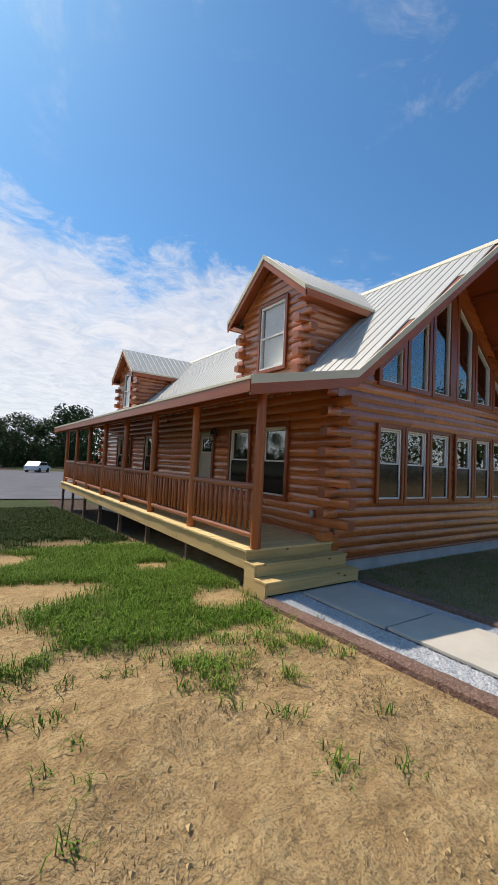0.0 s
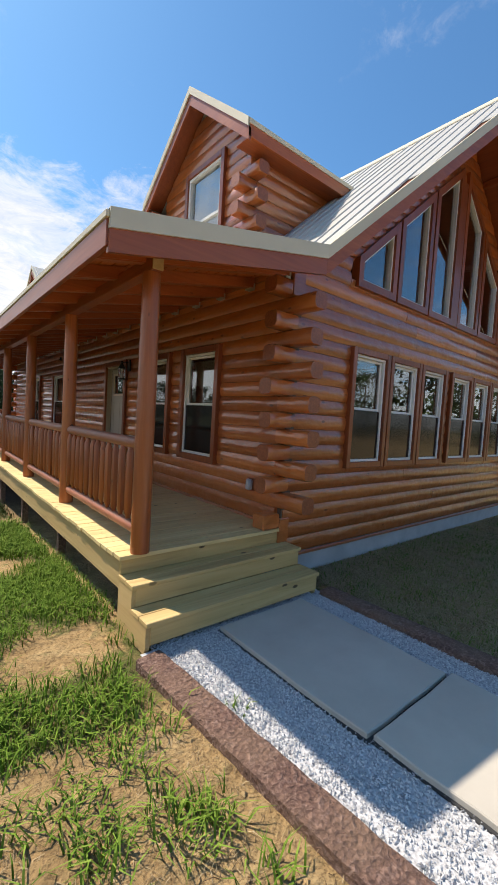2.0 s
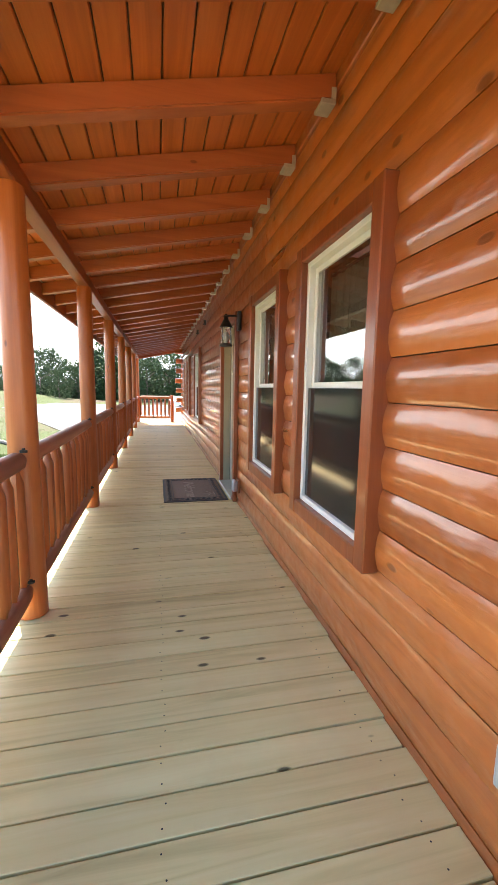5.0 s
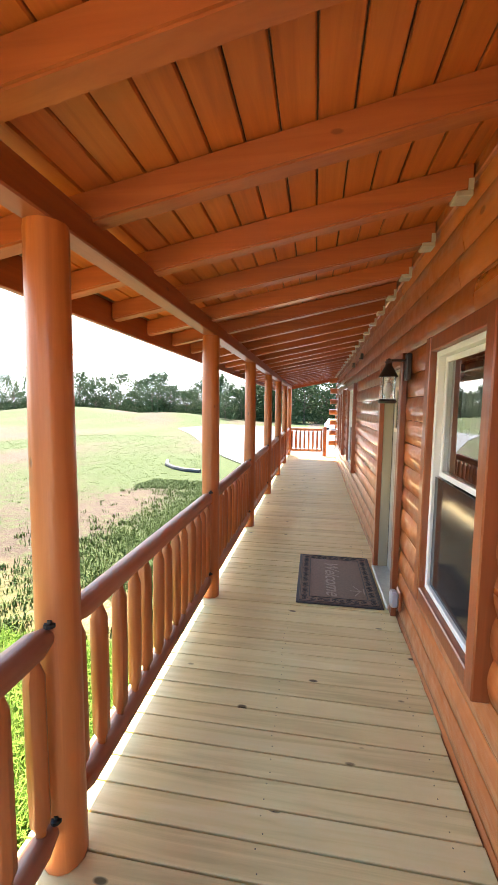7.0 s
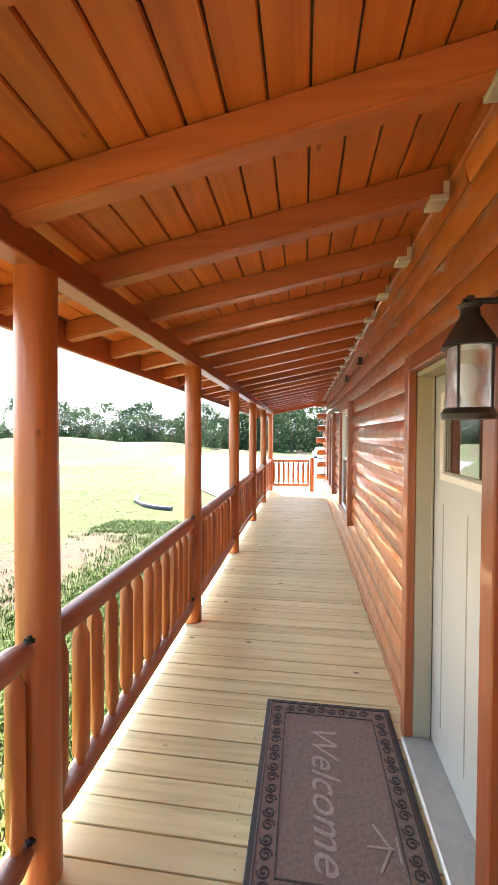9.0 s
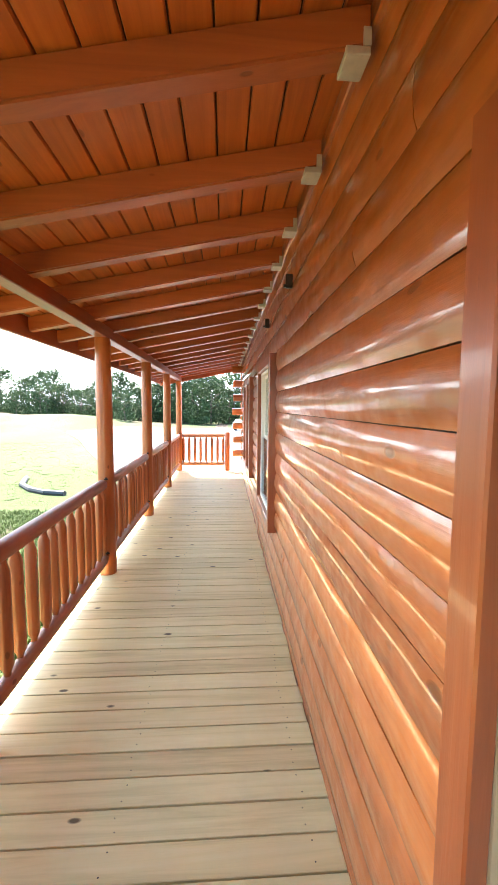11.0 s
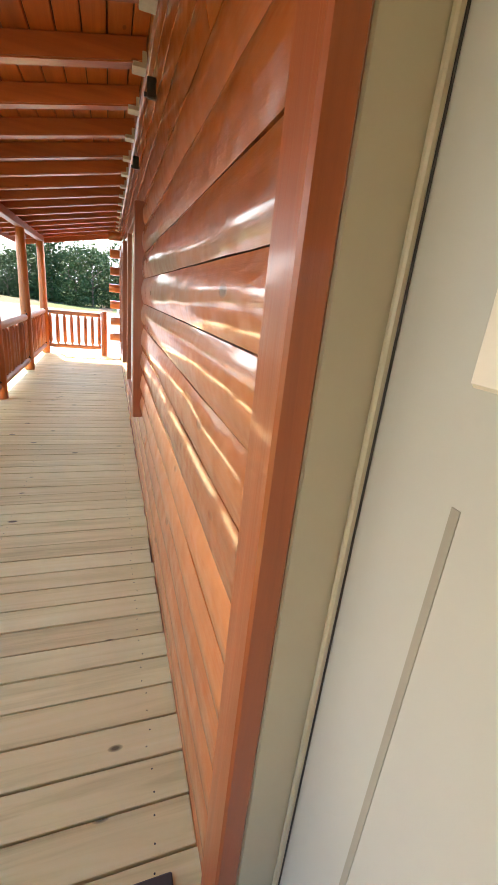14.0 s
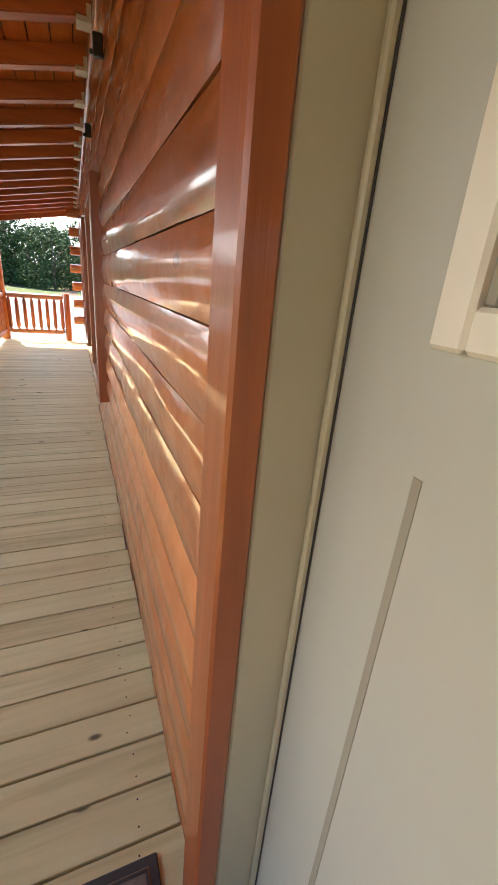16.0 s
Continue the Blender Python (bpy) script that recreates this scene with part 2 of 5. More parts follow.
SHINGLE = plain("grey_shingle", (0.13, 0.135, 0.15), 0.85, 0.0, 0.25, 2.0, 0.4)
CARPAINT = plain("white_car_paint", (0.7, 0.7, 0.7), 0.25)
TYRE = plain("tyre_rubber", (0.02, 0.02, 0.02), 0.8)
SILT_AND_SHADE = plain("black_silt_fabric_and_gap_shade", (0.03, 0.03, 0.03), 0.7)
BARK = plain("bark", (0.09, 0.065, 0.045), 0.9, 0.0, 0.35, 4.0, 0.8)

GLASS, gt, gb = material("window_glass")
join(gt, gb, Base_Color=(0.92, 0.96, 0.95), Roughness=0.0, IOR=2.0, Transmission_Weight=1.0)
LAMPGLASS, gt, gb = material("seeded_lantern_glass")
gn = node(gt, "ShaderNodeTexNoise", {"Scale": 90.0, "Detail": 2.0}).outputs["Fac"]
join(gt, gb, Base_Color=(0.95, 0.97, 0.97), Roughness=0.05, IOR=1.45, Transmission_Weight=1.0, Normal=bump(gt, gn, 0.3, 0.003))


def leaf_material(name, dark, mid, pale):
    m, t, b = material(name)
    r = node(t, "ShaderNodeNewGeometry").outputs["Random Per Island"]
    o = node(t, "ShaderNodeObjectInfo").outputs["Random"]
    c = ramp(t, r, [(0.0, dark), (0.55, mid), (1.0, pale)])
    c = mix(t, 0.35, c, ramp(t, o, [(0.0, dark), (0.5, mid), (1.0, pale)]))
    join(t, b, Base_Color=c, Roughness=0.75, Specular_IOR_Level=0.12)
    return m


LEAF = leaf_material("broadleaf", (0.018, 0.036, 0.014), (0.035, 0.066, 0.022), (0.065, 0.098, 0.03))
BLADE = leaf_material("green_grass_blade", (0.035, 0.08, 0.006), (0.105, 0.2, 0.016), (0.23, 0.32, 0.05))
# far blades: grass darkened in colour to hold back sunlight at the porch exposure
DIMMED_BLADE = leaf_material("dimmed_field_grass_blade", (0.032, 0.055, 0.011), (0.055, 0.085, 0.018), (0.09, 0.115, 0.033))
STRAW = leaf_material("dry_grass_blade", (0.14, 0.09, 0.045), (0.34, 0.24, 0.13), (0.6, 0.47, 0.28))

DEBRIS = leaf_material("dead_stem", (0.05, 0.032, 0.018), (0.12, 0.075, 0.04), (0.2, 0.13, 0.07))

SOIL, t, b = material("sandy_soil_with_grass")
pos = node(t, "ShaderNodeTexCoord").outputs["Object"]
lush = node(t, "ShaderNodeAttribute", attribute_name="lush").outputs["Fac"]
big = node(t, "ShaderNodeTexNoise", {"Vector": pos, "Scale": 0.55, "Detail": 5.0, "Roughness": 0.6}).outputs["Fac"]
mid = node(t, "ShaderNodeTexNoise", {"Vector": pos, "Scale": 5.0, "Detail": 8.0, "Roughness": 0.68, "Distortion": 0.6}).outputs["Fac"]
fine = node(t, "ShaderNodeTexNoise", {"Vector": pos, "Scale": 60.0, "Detail": 6.0, "Roughness": 0.7}).outputs["Fac"]
clod = node(t, "ShaderNodeTexVoronoi", {"Vector": pos, "Scale": 16.0, "Randomness": 1.0}).outputs["Distance"]
sand = ramp(t, mid, [(0.3, (0.27, 0.165, 0.07)), (0.5, (0.47, 0.31, 0.14)), (0.7, (0.62, 0.445, 0.22))])
sand = mix(t, ramp(t, big, [(0.35, 0.0), (0.65, 0.45)]), sand, (0.56, 0.39, 0.19, 1))
sand = mix(t, ramp(t, fine, [(0.4, 0.65), (0.5, 0.0)]), sand, (0.19, 0.115, 0.055, 1))
turf = ramp(t, fine, [(0.3, (0.035, 0.055, 0.012)), (0.55, (0.1, 0.125, 0.032)), (0.8, (0.21, 0.19, 0.08))])
# soil and turf darkened by position, standing in for a lower exposure outdoors
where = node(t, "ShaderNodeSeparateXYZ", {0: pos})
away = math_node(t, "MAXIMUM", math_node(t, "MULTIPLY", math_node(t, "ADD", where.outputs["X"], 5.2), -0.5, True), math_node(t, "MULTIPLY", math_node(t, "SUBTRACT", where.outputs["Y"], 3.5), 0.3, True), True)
dimmed_soil = ramp(t, mid, [(0.3, (0.052, 0.034, 0.023)), (0.55, (0.078, 0.053, 0.037)), (0.75, (0.105, 0.075, 0.053))])
sand = mix(t, away, sand, dimmed_soil)
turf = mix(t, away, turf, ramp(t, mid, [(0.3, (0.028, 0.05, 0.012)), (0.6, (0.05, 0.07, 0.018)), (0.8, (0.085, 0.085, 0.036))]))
edge = math_node(t, "ADD", lush, math_node(t, "MULTIPLY", math_node(t, "SUBTRACT", mid, 0.5), 1.8))
h = math_node(t, "ADD", math_node(t, "MULTIPLY", mid, 1.0), math_node(t, "ADD", math_node(t, "MULTIPLY", fine, 0.35), math_node(t, "MULTIPLY", clod, 0.35)))
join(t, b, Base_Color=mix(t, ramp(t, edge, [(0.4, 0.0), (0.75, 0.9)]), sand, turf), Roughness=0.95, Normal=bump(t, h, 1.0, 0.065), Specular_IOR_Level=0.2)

GRAVEL, t, b = material("white_and_grey_chippings")
r = node(t, "ShaderNodeNewGeometry").outputs["Random Per Island"]
join(t, b, Base_Color=ramp(t, r, [(0.0, (0.26, 0.27, 0.29)), (0.3, (0.48, 0.49, 0.5)), (1.0, (0.76, 0.75, 0.72))]), Roughness=0.85)
GRAVEL_BED = plain("chipping_bed", (0.5, 0.5, 0.5), 0.95, 0.0, 0.45, 60.0, 1.0)

# ---- builders ----


def finish(name, bm, mat, smooth):
    me = bpy.data.meshes.new(name)
    bmesh.ops.recalc_face_normals(bm, faces=bm.faces)
    bm.to_mesh(me)
    bm.free()
    if smooth:
        me.shade_smooth()
        me.set_sharp_from_angle(angle=radians(42))
    me.materials.append(mat)
    return me


def part(name, bm, mat, parent=None, label="", smooth=False):
    """Links a bmesh as one mesh object under a thing or under a part."""
    ob = new(name, finish(name, bm, mat, smooth))
    ob.parent = parent
    return tagged(ob, label)


def thing(name, label, category, group="", kind="", m=None):
    ob = new(name)
    ob.empty_display_size = 0.1
    if m is not None:
        ob.matrix_basis = m
    return tagged(ob, label, category, group, kind)


def box(bm, lo, hi, bevel=0.0, m=None):
    r = bmesh.ops.create_cube(bm, size=1.0)["verts"]
    s = [hi[i] - lo[i] for i in range(3)]
    c = [(hi[i] + lo[i]) / 2 for i in range(3)]
    bmesh.ops.transform(bm, matrix=Matrix.Translation(c) @ Matrix.Diagonal((*s, 1)), verts=r)
    if bevel:
        edges = list({e for v in r for e in v.link_edges})
        r = list({v for f in bmesh.ops.bevel(bm, geom=edges, offset=bevel, segments=1, affect="EDGES", profile=0.5)["faces"] for v in f.verts} | {v for v in r if v.is_valid})
    if m is not None:
        bmesh.ops.transform(bm, matrix=m, verts=r)
    return r


def boxed(lo, hi, bevel=0.0, m=None):
    bm = bmesh.new()
    box(bm, lo, hi, bevel, m)
    return bm


def lathe(bm, rings, sides=12, m=None, wob=0.0, seed=0.0):
    """A solid of round sections: rings of (height, radius)."""
    rows = []
    for z, r in rings:
        row = []
        for i in range(sides):
            a = 2 * math.pi * i / sides
            k = r * (1 + wob * noise.noise((math.cos(a) * 1.5 + seed, math.sin(a) * 1.5, z * 1.7 + seed)))
            p = Vector((k * math.cos(a), k * math.sin(a), z))
            row.append(bm.verts.new(m @ p if m is not None else p))
        rows.append(row)
    for a, c in zip(rows, rows[1:]):
        for i in range(sides):
            bm.faces.new((a[i], a[(i + 1) % sides], c[(i + 1) % sides], c[i]))
    bm.faces.new(rows[0][::-1])
    bm.faces.new(rows[-1])
    return bm


def prism(bm, outline, a, b, place_at):
    """Extrudes an outline of (p, q) from a to b; place_at(p, q, s) gives the point."""
    lo = [bm.verts.new(place_at(p, q, a)) for p, q in outline]
    hi = [bm.verts.new(place_at(p, q, b)) for p, q in outline]
    n = len(outline)
    for i in range(n):
        bm.faces.new((lo[i], lo[(i + 1) % n], hi[(i + 1) % n], hi[i]))
    bm.faces.new(lo[::-1])
    bm.faces.new(hi)
    return bm


# ---- measures of the house ----
DECK_Z, BAY, POSTS = 0.62, 2.15, 8
LENGTH, WIDTH, MIDDLE = 15.0, 7.4, 3.69
POST_X, DECK_X, EAVE_X = -1.6, -1.76, -2.12
COURSE, BASE, WALL_TOP = 0.1755, 0.303, 3.4
LOW, PITCH = 3.48, 0.905          # roof surface above the long wall, and the main slope
RIDGE = LOW + PITCH * MIDDLE
PORCH_PITCH = 0.2


def roof_z(x):
    return LOW + PORCH_PITCH * x if x < 0 else RIDGE - PITCH * abs(x - MIDDLE)


def prow(x):
    """The front edge of the roof, which juts out towards the ridge."""
    return -0.45 if x < 0 else -0.45 - 0.68 * max(0.0, 1 - abs(x - MIDDLE) / MIDDLE)


def ground_z(x, y):
    fall = -0.7 * min(1.0, max(0.0, (y - 0.5) / 15.0))
    if y > 15:
        fall -= 0.25 * min(1.0, (y - 15) / 30)
    hill = 2.6 * math.exp(-((x + 52) ** 2 + (y - 78) ** 2) / 300) + 1.6 * math.exp(-((x + 26) ** 2 + (y - 72) ** 2) / 90) if y > 40 else 0.0
    return 0.03 + fall + hill


# ---- ground ----


BARE = ((-2.15, -0.15, 0.5), (-2.35, 2.0, 0.45), (-4.4, 1.1, 0.75), (-3.3, 5.2, 0.7), (-2.0, 4.6, 0.35), (-4.6, 3.6, 0.6), (-4.9, -0.4, 0.5))


def lushness(x, y):
    n = noise.noise((x * 0.55 + 3.1, y * 0.4, 0.3)) * 0.4 + noise.noise((x * 1.7, y * 1.3, 4.2)) * 0.3
    if x > 0.25 and y < 0.2:
        return 0.5 + n * 0.6 if y > -6 else 0.45 + n
    if -1.75 < x < 0.2 and y > 0:
        return 0.1
    if y > 14 or x < -7:
        return min(1.0, max(0.0, 0.72 + 0.8 * noise.noise((x * 0.12, y * 0.07, 2.2)) + n * 0.5))
    front = -0.85 + 0.3 * noise.noise((x * 1.6, 7.7, 0))
    k = 0.86 + 0.35 * n
    k -= 0.45 * min(1.0, max(0.0, (-x - 4.0) / 1.6))
    k -= min(1.0, max(0.0, (front - y) / 0.35)) * 0.7
    for bx, by, br in BARE:
        d2 = ((x - bx) ** 2 + ((y - by) * 1.3) ** 2) / br ** 2
        if d2 < 6:
            k -= 0.75 * math.exp(-d2)
    return min(1.0, max(0.0, k))


def lines(lo, hi, fine_lo, fine_hi, fine, coarse):
    a = list(np.arange(fine_lo, fine_hi, fine))
    p, s = fine_hi, coarse
    while p < hi:
        a.append(p)
        p += s
        s *= 1.09
    p, s = fine_lo - fine, coarse
    while p > lo:
        a.append(p)
        p -= s
        s *= 1.09
    return sorted(a)


def tread(x, y):
    """Cleat marks that a machine left in two curved ruts on the bare soil."""
    if y > -0.9 or x > -1.9:
        return 0.0
    r = math.hypot(x + 9.0, y + 8.5)
    mark = 0.0
    for c in (6.6, 8.1):
        k = abs(r - c) / 0.24
        if k < 1:
            a = math.atan2(y + 8.5, x + 9.0) * c
            fade = max(0.0, min(1.0, 0.6 + 1.8 * noise.noise((x * 0.9, y * 0.9, 9.0))))
            mark += fade * (1 - k ** 4) * (-0.012 + 0.012 * math.sin(a * 42 + 5 * k))
    return mark


def build_ground():
    xs, ys = lines(-1500, 1500, -6.6, 0.4, 0.042, 0.25), lines(-1500, 1500, -6.0, 1.2, 0.042, 0.22)
    co, lush_at = [], []
    for y in ys:
        for x in xs:
            z = ground_z(x, y)
            near = max(0.0, 1 - max(abs(x + 3.5) / 9, abs(y + 1) / 14))
            k = lushness(x, y) if abs(x) < 150 and abs(y) < 150 else 0.7 + 0.4 * noise.noise((x * 0.02, y * 0.02, 0))
            if near > 0:
                z += 0.035 * near * noise.noise((x * 1.1, y * 1.1, 1.0)) + 0.022 * near * noise.noise((x * 4.5, y * 4.5, 2.0)) + 0.014 * near * noise.noise((x * 11, y * 11, 5.0)) + tread(x, y)
            if x > -1.8 and y < 0.3 and x < 0.6:
                z = min(z, 0.02)
            co.append((x, y, z))
            lush_at.append(k)
    w = len(xs)
    faces = [(j * w + i, j * w + i + 1, (j + 1) * w + i + 1, (j + 1) * w + i) for j in range(len(ys) - 1) for i in range(w - 1)]
    me = bpy.data.meshes.new("ground")
    me.from_pydata(co, [], faces)
    me.shade_smooth()
    me.attributes.new("lush", "FLOAT", "POINT").data.foreach_set("value", lush_at)
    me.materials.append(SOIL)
    tagged(new("ground", me), "sandy tan soil with uneven patches of grass", "ground", kind="structure")


build_ground()


def sheet(name, outline, mat, label, category, lift=0.012):
    bm = bmesh.new()
    vs = [bm.verts.new((x, y, ground_z(x, y) + lift)) for x, y in outline]
    bm.faces.new(vs)
    ob = part(name, bm, mat)
    return tagged(ob, label, category, kind="structure")


# ---- log walls ----


def log_piece(name, parent, mat, wall, u0, u1, z0, z1, seed, skip_lo=0.0, skip_hi=9.0, proud=0.01, depth=0.017, step=0.16):
    """One half-round log. wall(u, v, z) gives the point; u0 and u1 are numbers or functions of the height."""
    fa = u0 if callable(u0) else (lambda z: u0)
    fb = u1 if callable(u1) else (lambda z: u1)
    prof = [(z0 + (z1 - z0) * i / 6, proud - depth * (i / 3 - 1) ** 2) for i in range(7)]
    prof = [(min(max(z, skip_lo), skip_hi), v) for z, v in prof] + [(min(z1, skip_hi), -0.07), (max(z0, skip_lo), -0.07)]
    zm = (z0 + z1) / 2
    n = max(1, round((fb(zm) - fa(zm)) / step))
    bm, rows = bmesh.new(), []
    for k in range(n + 1):
        row = []
        for i, (z, v) in enumerate(prof):
            u = fa(z) + (fb(z) - fa(z)) * k / n
            if i < 7:
                v += 0.003 * noise.noise((u * 1.3, seed * 3.7, z * 2)) + 0.004 * noise.noise((u * 3.4, z * 9, seed)) + 0.003 * noise.noise((u * 6.5, z * 16, seed))
                z += 0.006 * noise.noise((u * 0.9, seed * 1.9, 3.0)) * (0 < i < 6)
            row.append(bm.verts.new(wall(u, v, z)))
        rows.append(row)
    m = len(prof)
    for a, c in zip(rows, rows[1:]):
        for i in range(m):
            bm.faces.new((a[i], a[(i + 1) % m], c[(i + 1) % m], c[i]))
    bm.faces.new(rows[0][::-1])
    bm.faces.new(rows[-1])
    return part(name, bm, mat, parent, smooth=True)


def west(u, v, z):
    return (-v, u, z)


def south(u, v, z):
    return (u, -v, z)


def east(u, v, z):
    return (WIDTH + v, u, z)


def north(u, v, z):
    return (u, LENGTH + v, z)


rng = random.Random(4)


def course_pieces(parent, mat, wall, k, lo, hi, holes, longest=3.6):
    """The logs of one course, cut round the holes (u0, u1, z0, z1)."""
    z0, z1 = BASE + k * COURSE, BASE + (k + 1) * COURSE - 0.004
    holes = [h for h in holes if h[2] < z1 and h[3] > z0]
    cuts = sorted({lo, hi, *[h[i] for h in holes for i in (0, 1) if lo < h[i] < hi]})
    for a, b in zip(cuts, cuts[1:]):
        mid_u, free_lo, free_hi = (a + b) / 2, z0, z1
        for h in holes:
            if h[0] < mid_u < h[1]:
                if h[2] <= z0 and h[3] >= z1:
                    free_hi = free_lo
                elif z0 < h[2] < z1:
                    free_hi = min(free_hi, h[2])
                elif z0 < h[3] < z1:
                    free_lo = max(free_lo, h[3])
        if free_hi - free_lo < 0.015:
            continue
        p = a
        while p < b - 1e-6:
            q = b if b - p < longest * 1.25 else p + rng.uniform(0.55, 1.0) * longest
            log_piece("log", parent, mat, wall, p + 0.001, q - 0.002, z0, z1, rng.uniform(0, 50), free_lo, free_hi)
            p = q


def wall_backing(name, label, wall, lo, hi, z0, z1, holes, inner=-0.16):
    """The plain timber core of a wall, with its openings left out."""
    us = sorted({lo, hi, *[h[i] for h in holes for i in (0, 1)]})
    zs = sorted({z0, z1, *[h[i] for h in holes for i in (2, 3)]})
    bm = bmesh.new()
    for a, b in zip(us, us[1:]):
        for c, d in zip(zs, zs[1:]):
            u, z = (a + b) / 2, (c + d) / 2
            if not any(h[0] < u < h[1] and h[2] < z < h[3] for h in holes):
                p, q = wall(a, -0.04, c), wall(b, inner, d)
                box(bm, [min(p[i], q[i]) for i in range(3)], [max(p[i], q[i]) for i in range(3)])
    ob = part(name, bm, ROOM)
    return tagged(ob, label, "wall", kind="structure")


WIN_LO, WIN_HI = 1.25, 2.65
WEST_WIN = [(1.29, 2.08), (2.6, 3.38), (8.17, 9.25), (10.9, 11.6), (11.86, 12.56)]
DOOR_Y = (4.29, 5.21)
DOOR_TOP = 2.66
west_holes = [(a, b, WIN_LO, WIN_HI) for a, b in WEST_WIN] + [(DOOR_Y[0] - 0.031, DOOR_Y[1] + 0.031, 0.5, DOOR_TOP)]
SOUTH_WIN = [(1.14 + 0.855 * i, 1.82 + 0.855 * i) for i in range(3)] + [(3.84 + 0.855 * i, 4.52 + 0.855 * i) for i in range(3)]
GWIN_LO, GWIN_HI = 1.32, 2.68
south_holes = [(a, b, GWIN_LO, GWIN_HI) for a, b in SOUTH_WIN]
COURSES = int((WALL_TOP - BASE) / COURSE) + 1  # courses up to the plate

w_west = wall_backing("wall_west", "long porch wall of glossy orange-stained half-round logs", west, 0.0, LENGTH, 0.29, WALL_TOP, west_holes)
w_south = wall_backing("wall_south", "gable wall of brown-stained half-round logs", south, 0.17, WIDTH - 0.17, 0.29, WALL_TOP, south_holes)
w_east = wall_backing("wall_east", "far log wall in shade", east, 0.0, LENGTH, BASE, WALL_TOP, [])
w_north = wall_backing("wall_north", "end log wall", north, 0.17, WIDTH - 0.17, BASE, WALL_TOP, [])
for k in range(COURSES):
    course_pieces(w_west, LOG_Y, west, k, 0.06, LENGTH - 0.06, west_holes)
    course_pieces(w_south, LOG_X, south, k, 0.06, WIDTH - 0.06, south_holes)
    course_pieces(w_north, LOG_X, north, k, 0.06, WIDTH - 0.06, [], 7.0)
    course_pieces(w_east, LOG_Y, east, k, 0.06, LENGTH - 0.06, [], 15.0)


def corner_log(parent, mat, at, turn, length, z, seed):
    """The round end of a log that passes the corner."""
    bm = bmesh.new()
    h, w = COURSE * 0.51, 0.098
    ring = []
    for i in range(12):
        a = 2 * math.pi * (i + 0.5) / 12
        c, s = math.cos(a), math.sin(a)
        ring.append((w * abs(c) ** 0.5 * (1 if c > 0 else -1), h * abs(s) ** 0.55 * (1 if s > 0 else -1)))
    rows = []
    m = pose(*at, 0, 0, turn)
    for j, s in enumerate((-0.1, 0.1, length - 0.012, length)):
        k = 0.93 if j == 3 else 1.0
        rows.append([bm.verts.new(m @ Vector((s, p * k + 0.006 * noise.noise((s * 4, p * 9, seed)), q * k + z + 0.006 * noise.noise((s * 5, q * 9, seed + 5))))) for p, q in ring])
    for a, c in zip(rows, rows[1:]):
        for i in range(12):
            bm.faces.new((a[i], a[(i + 1) % 12], c[(i + 1) % 12], c[i]))
    bm.faces.new(rows[0][::-1])
    bm.faces.new(rows[-1])
    end = part("log_end", bm, mat, parent, smooth=True)
    end.data.materials.append(END)
    end.data.polygons[len(end.data.polygons) - 1].material_index = 1


part("corner_board", boxed((-0.012, -0.03, 3.12), (0.17, 0.05, 3.42), 0.006), LOG_X, w_south)
for k in range(COURSES - 1):
    z = BASE + (k + 0.5) * COURSE
    s = k * 1.7
    if k % 2 == 0:
        n = 0.225 + rng.uniform(-0.02, 0.02)
        if z > 0.75:
            corner_log(w_south, LOG_X, (0.0, 0.075, 0), 180, n, z, s)
        corner_log(w_south, LOG_X, (WIDTH, 0.075, 0), 0, 0.36, z, s + 3)
        if z > 0.75:
            corner_log(w_north, LOG_X, (0.0, LENGTH - 0.075, 0), 180, n, z, s + 4)
    else:
        n = 0.34 + rng.uniform(-0.03, 0.03)
        if z > 0.75:
            corner_log(w_west, LOG_Y, (0.075, 0.0, 0), -90, n, z, s + 1)
        corner_log(w_west, LOG_Y, (0.075, LENGTH, 0), 90, n, z, s + 2)
        corner_log(w_east, LOG_Y, (WIDTH - 0.075, 0.0, 0), -90, n, z, s + 6)
# squared block at the foot of the corner, on the deck
part("corner_block", boxed((-0.24, -0.03, DECK_Z + 0.002), (0.0, 0.15, DECK_Z + 0.16), 0.012), LOG_X, w_south)
part("corner_block", boxed((0.0, -0.02, BASE - 0.02), (0.16, 0.2, DECK_Z + 0.1), 0.01), LOG_X, w_south)

part("sill_log", boxed((0.005, -0.02, 0.255), (WIDTH - 0.005, 0.0, BASE - 0.003), 0.012), LOG_X, w_south)
part("sill_log", boxed((-0.012, 0.16, 0.255), (0.0, LENGTH, BASE - 0.003), 0.012), LOG_Y, w_west)
part("ledger_board", boxed((-0.03, -0.43, 3.36), (0.05, LENGTH + 0.1, 3.445), 0.006), LOG_Y, w_west)
foundation = new("foundation")
tagged(foundation, "low grey concrete foundation under the logs", "foundation", kind="structure")
for lo, hi in (((0.03, 0.01, -0.9), (WIDTH - 0.03, 0.2, 0.285)), ((0.03, 0.2, -1.2), (0.2, LENGTH, 0.285)), ((WIDTH - 0.2, 0.2, -1.2), (WIDTH - 0.03, LENGTH, 0.285)), ((0.2, LENGTH - 0.2, -1.2), (WIDTH - 0.2, LENGTH - 0.02, 0.285))):
    part("footing", boxed(lo, hi, 0.01), CONCRETE, foundation)

# gable above the plate: logs run to the rake and stop at the slanting glass
GLASS_LO, GSLOPE = 3.57, 0.83


def glass_top(x):
    return 3.72 + GSLOPE * (min(x, 2 * MIDDLE - x) - 1.07)


def rake_x(z, lift=0.16):
    return max(0.06, (z + lift - LOW) / PITCH)


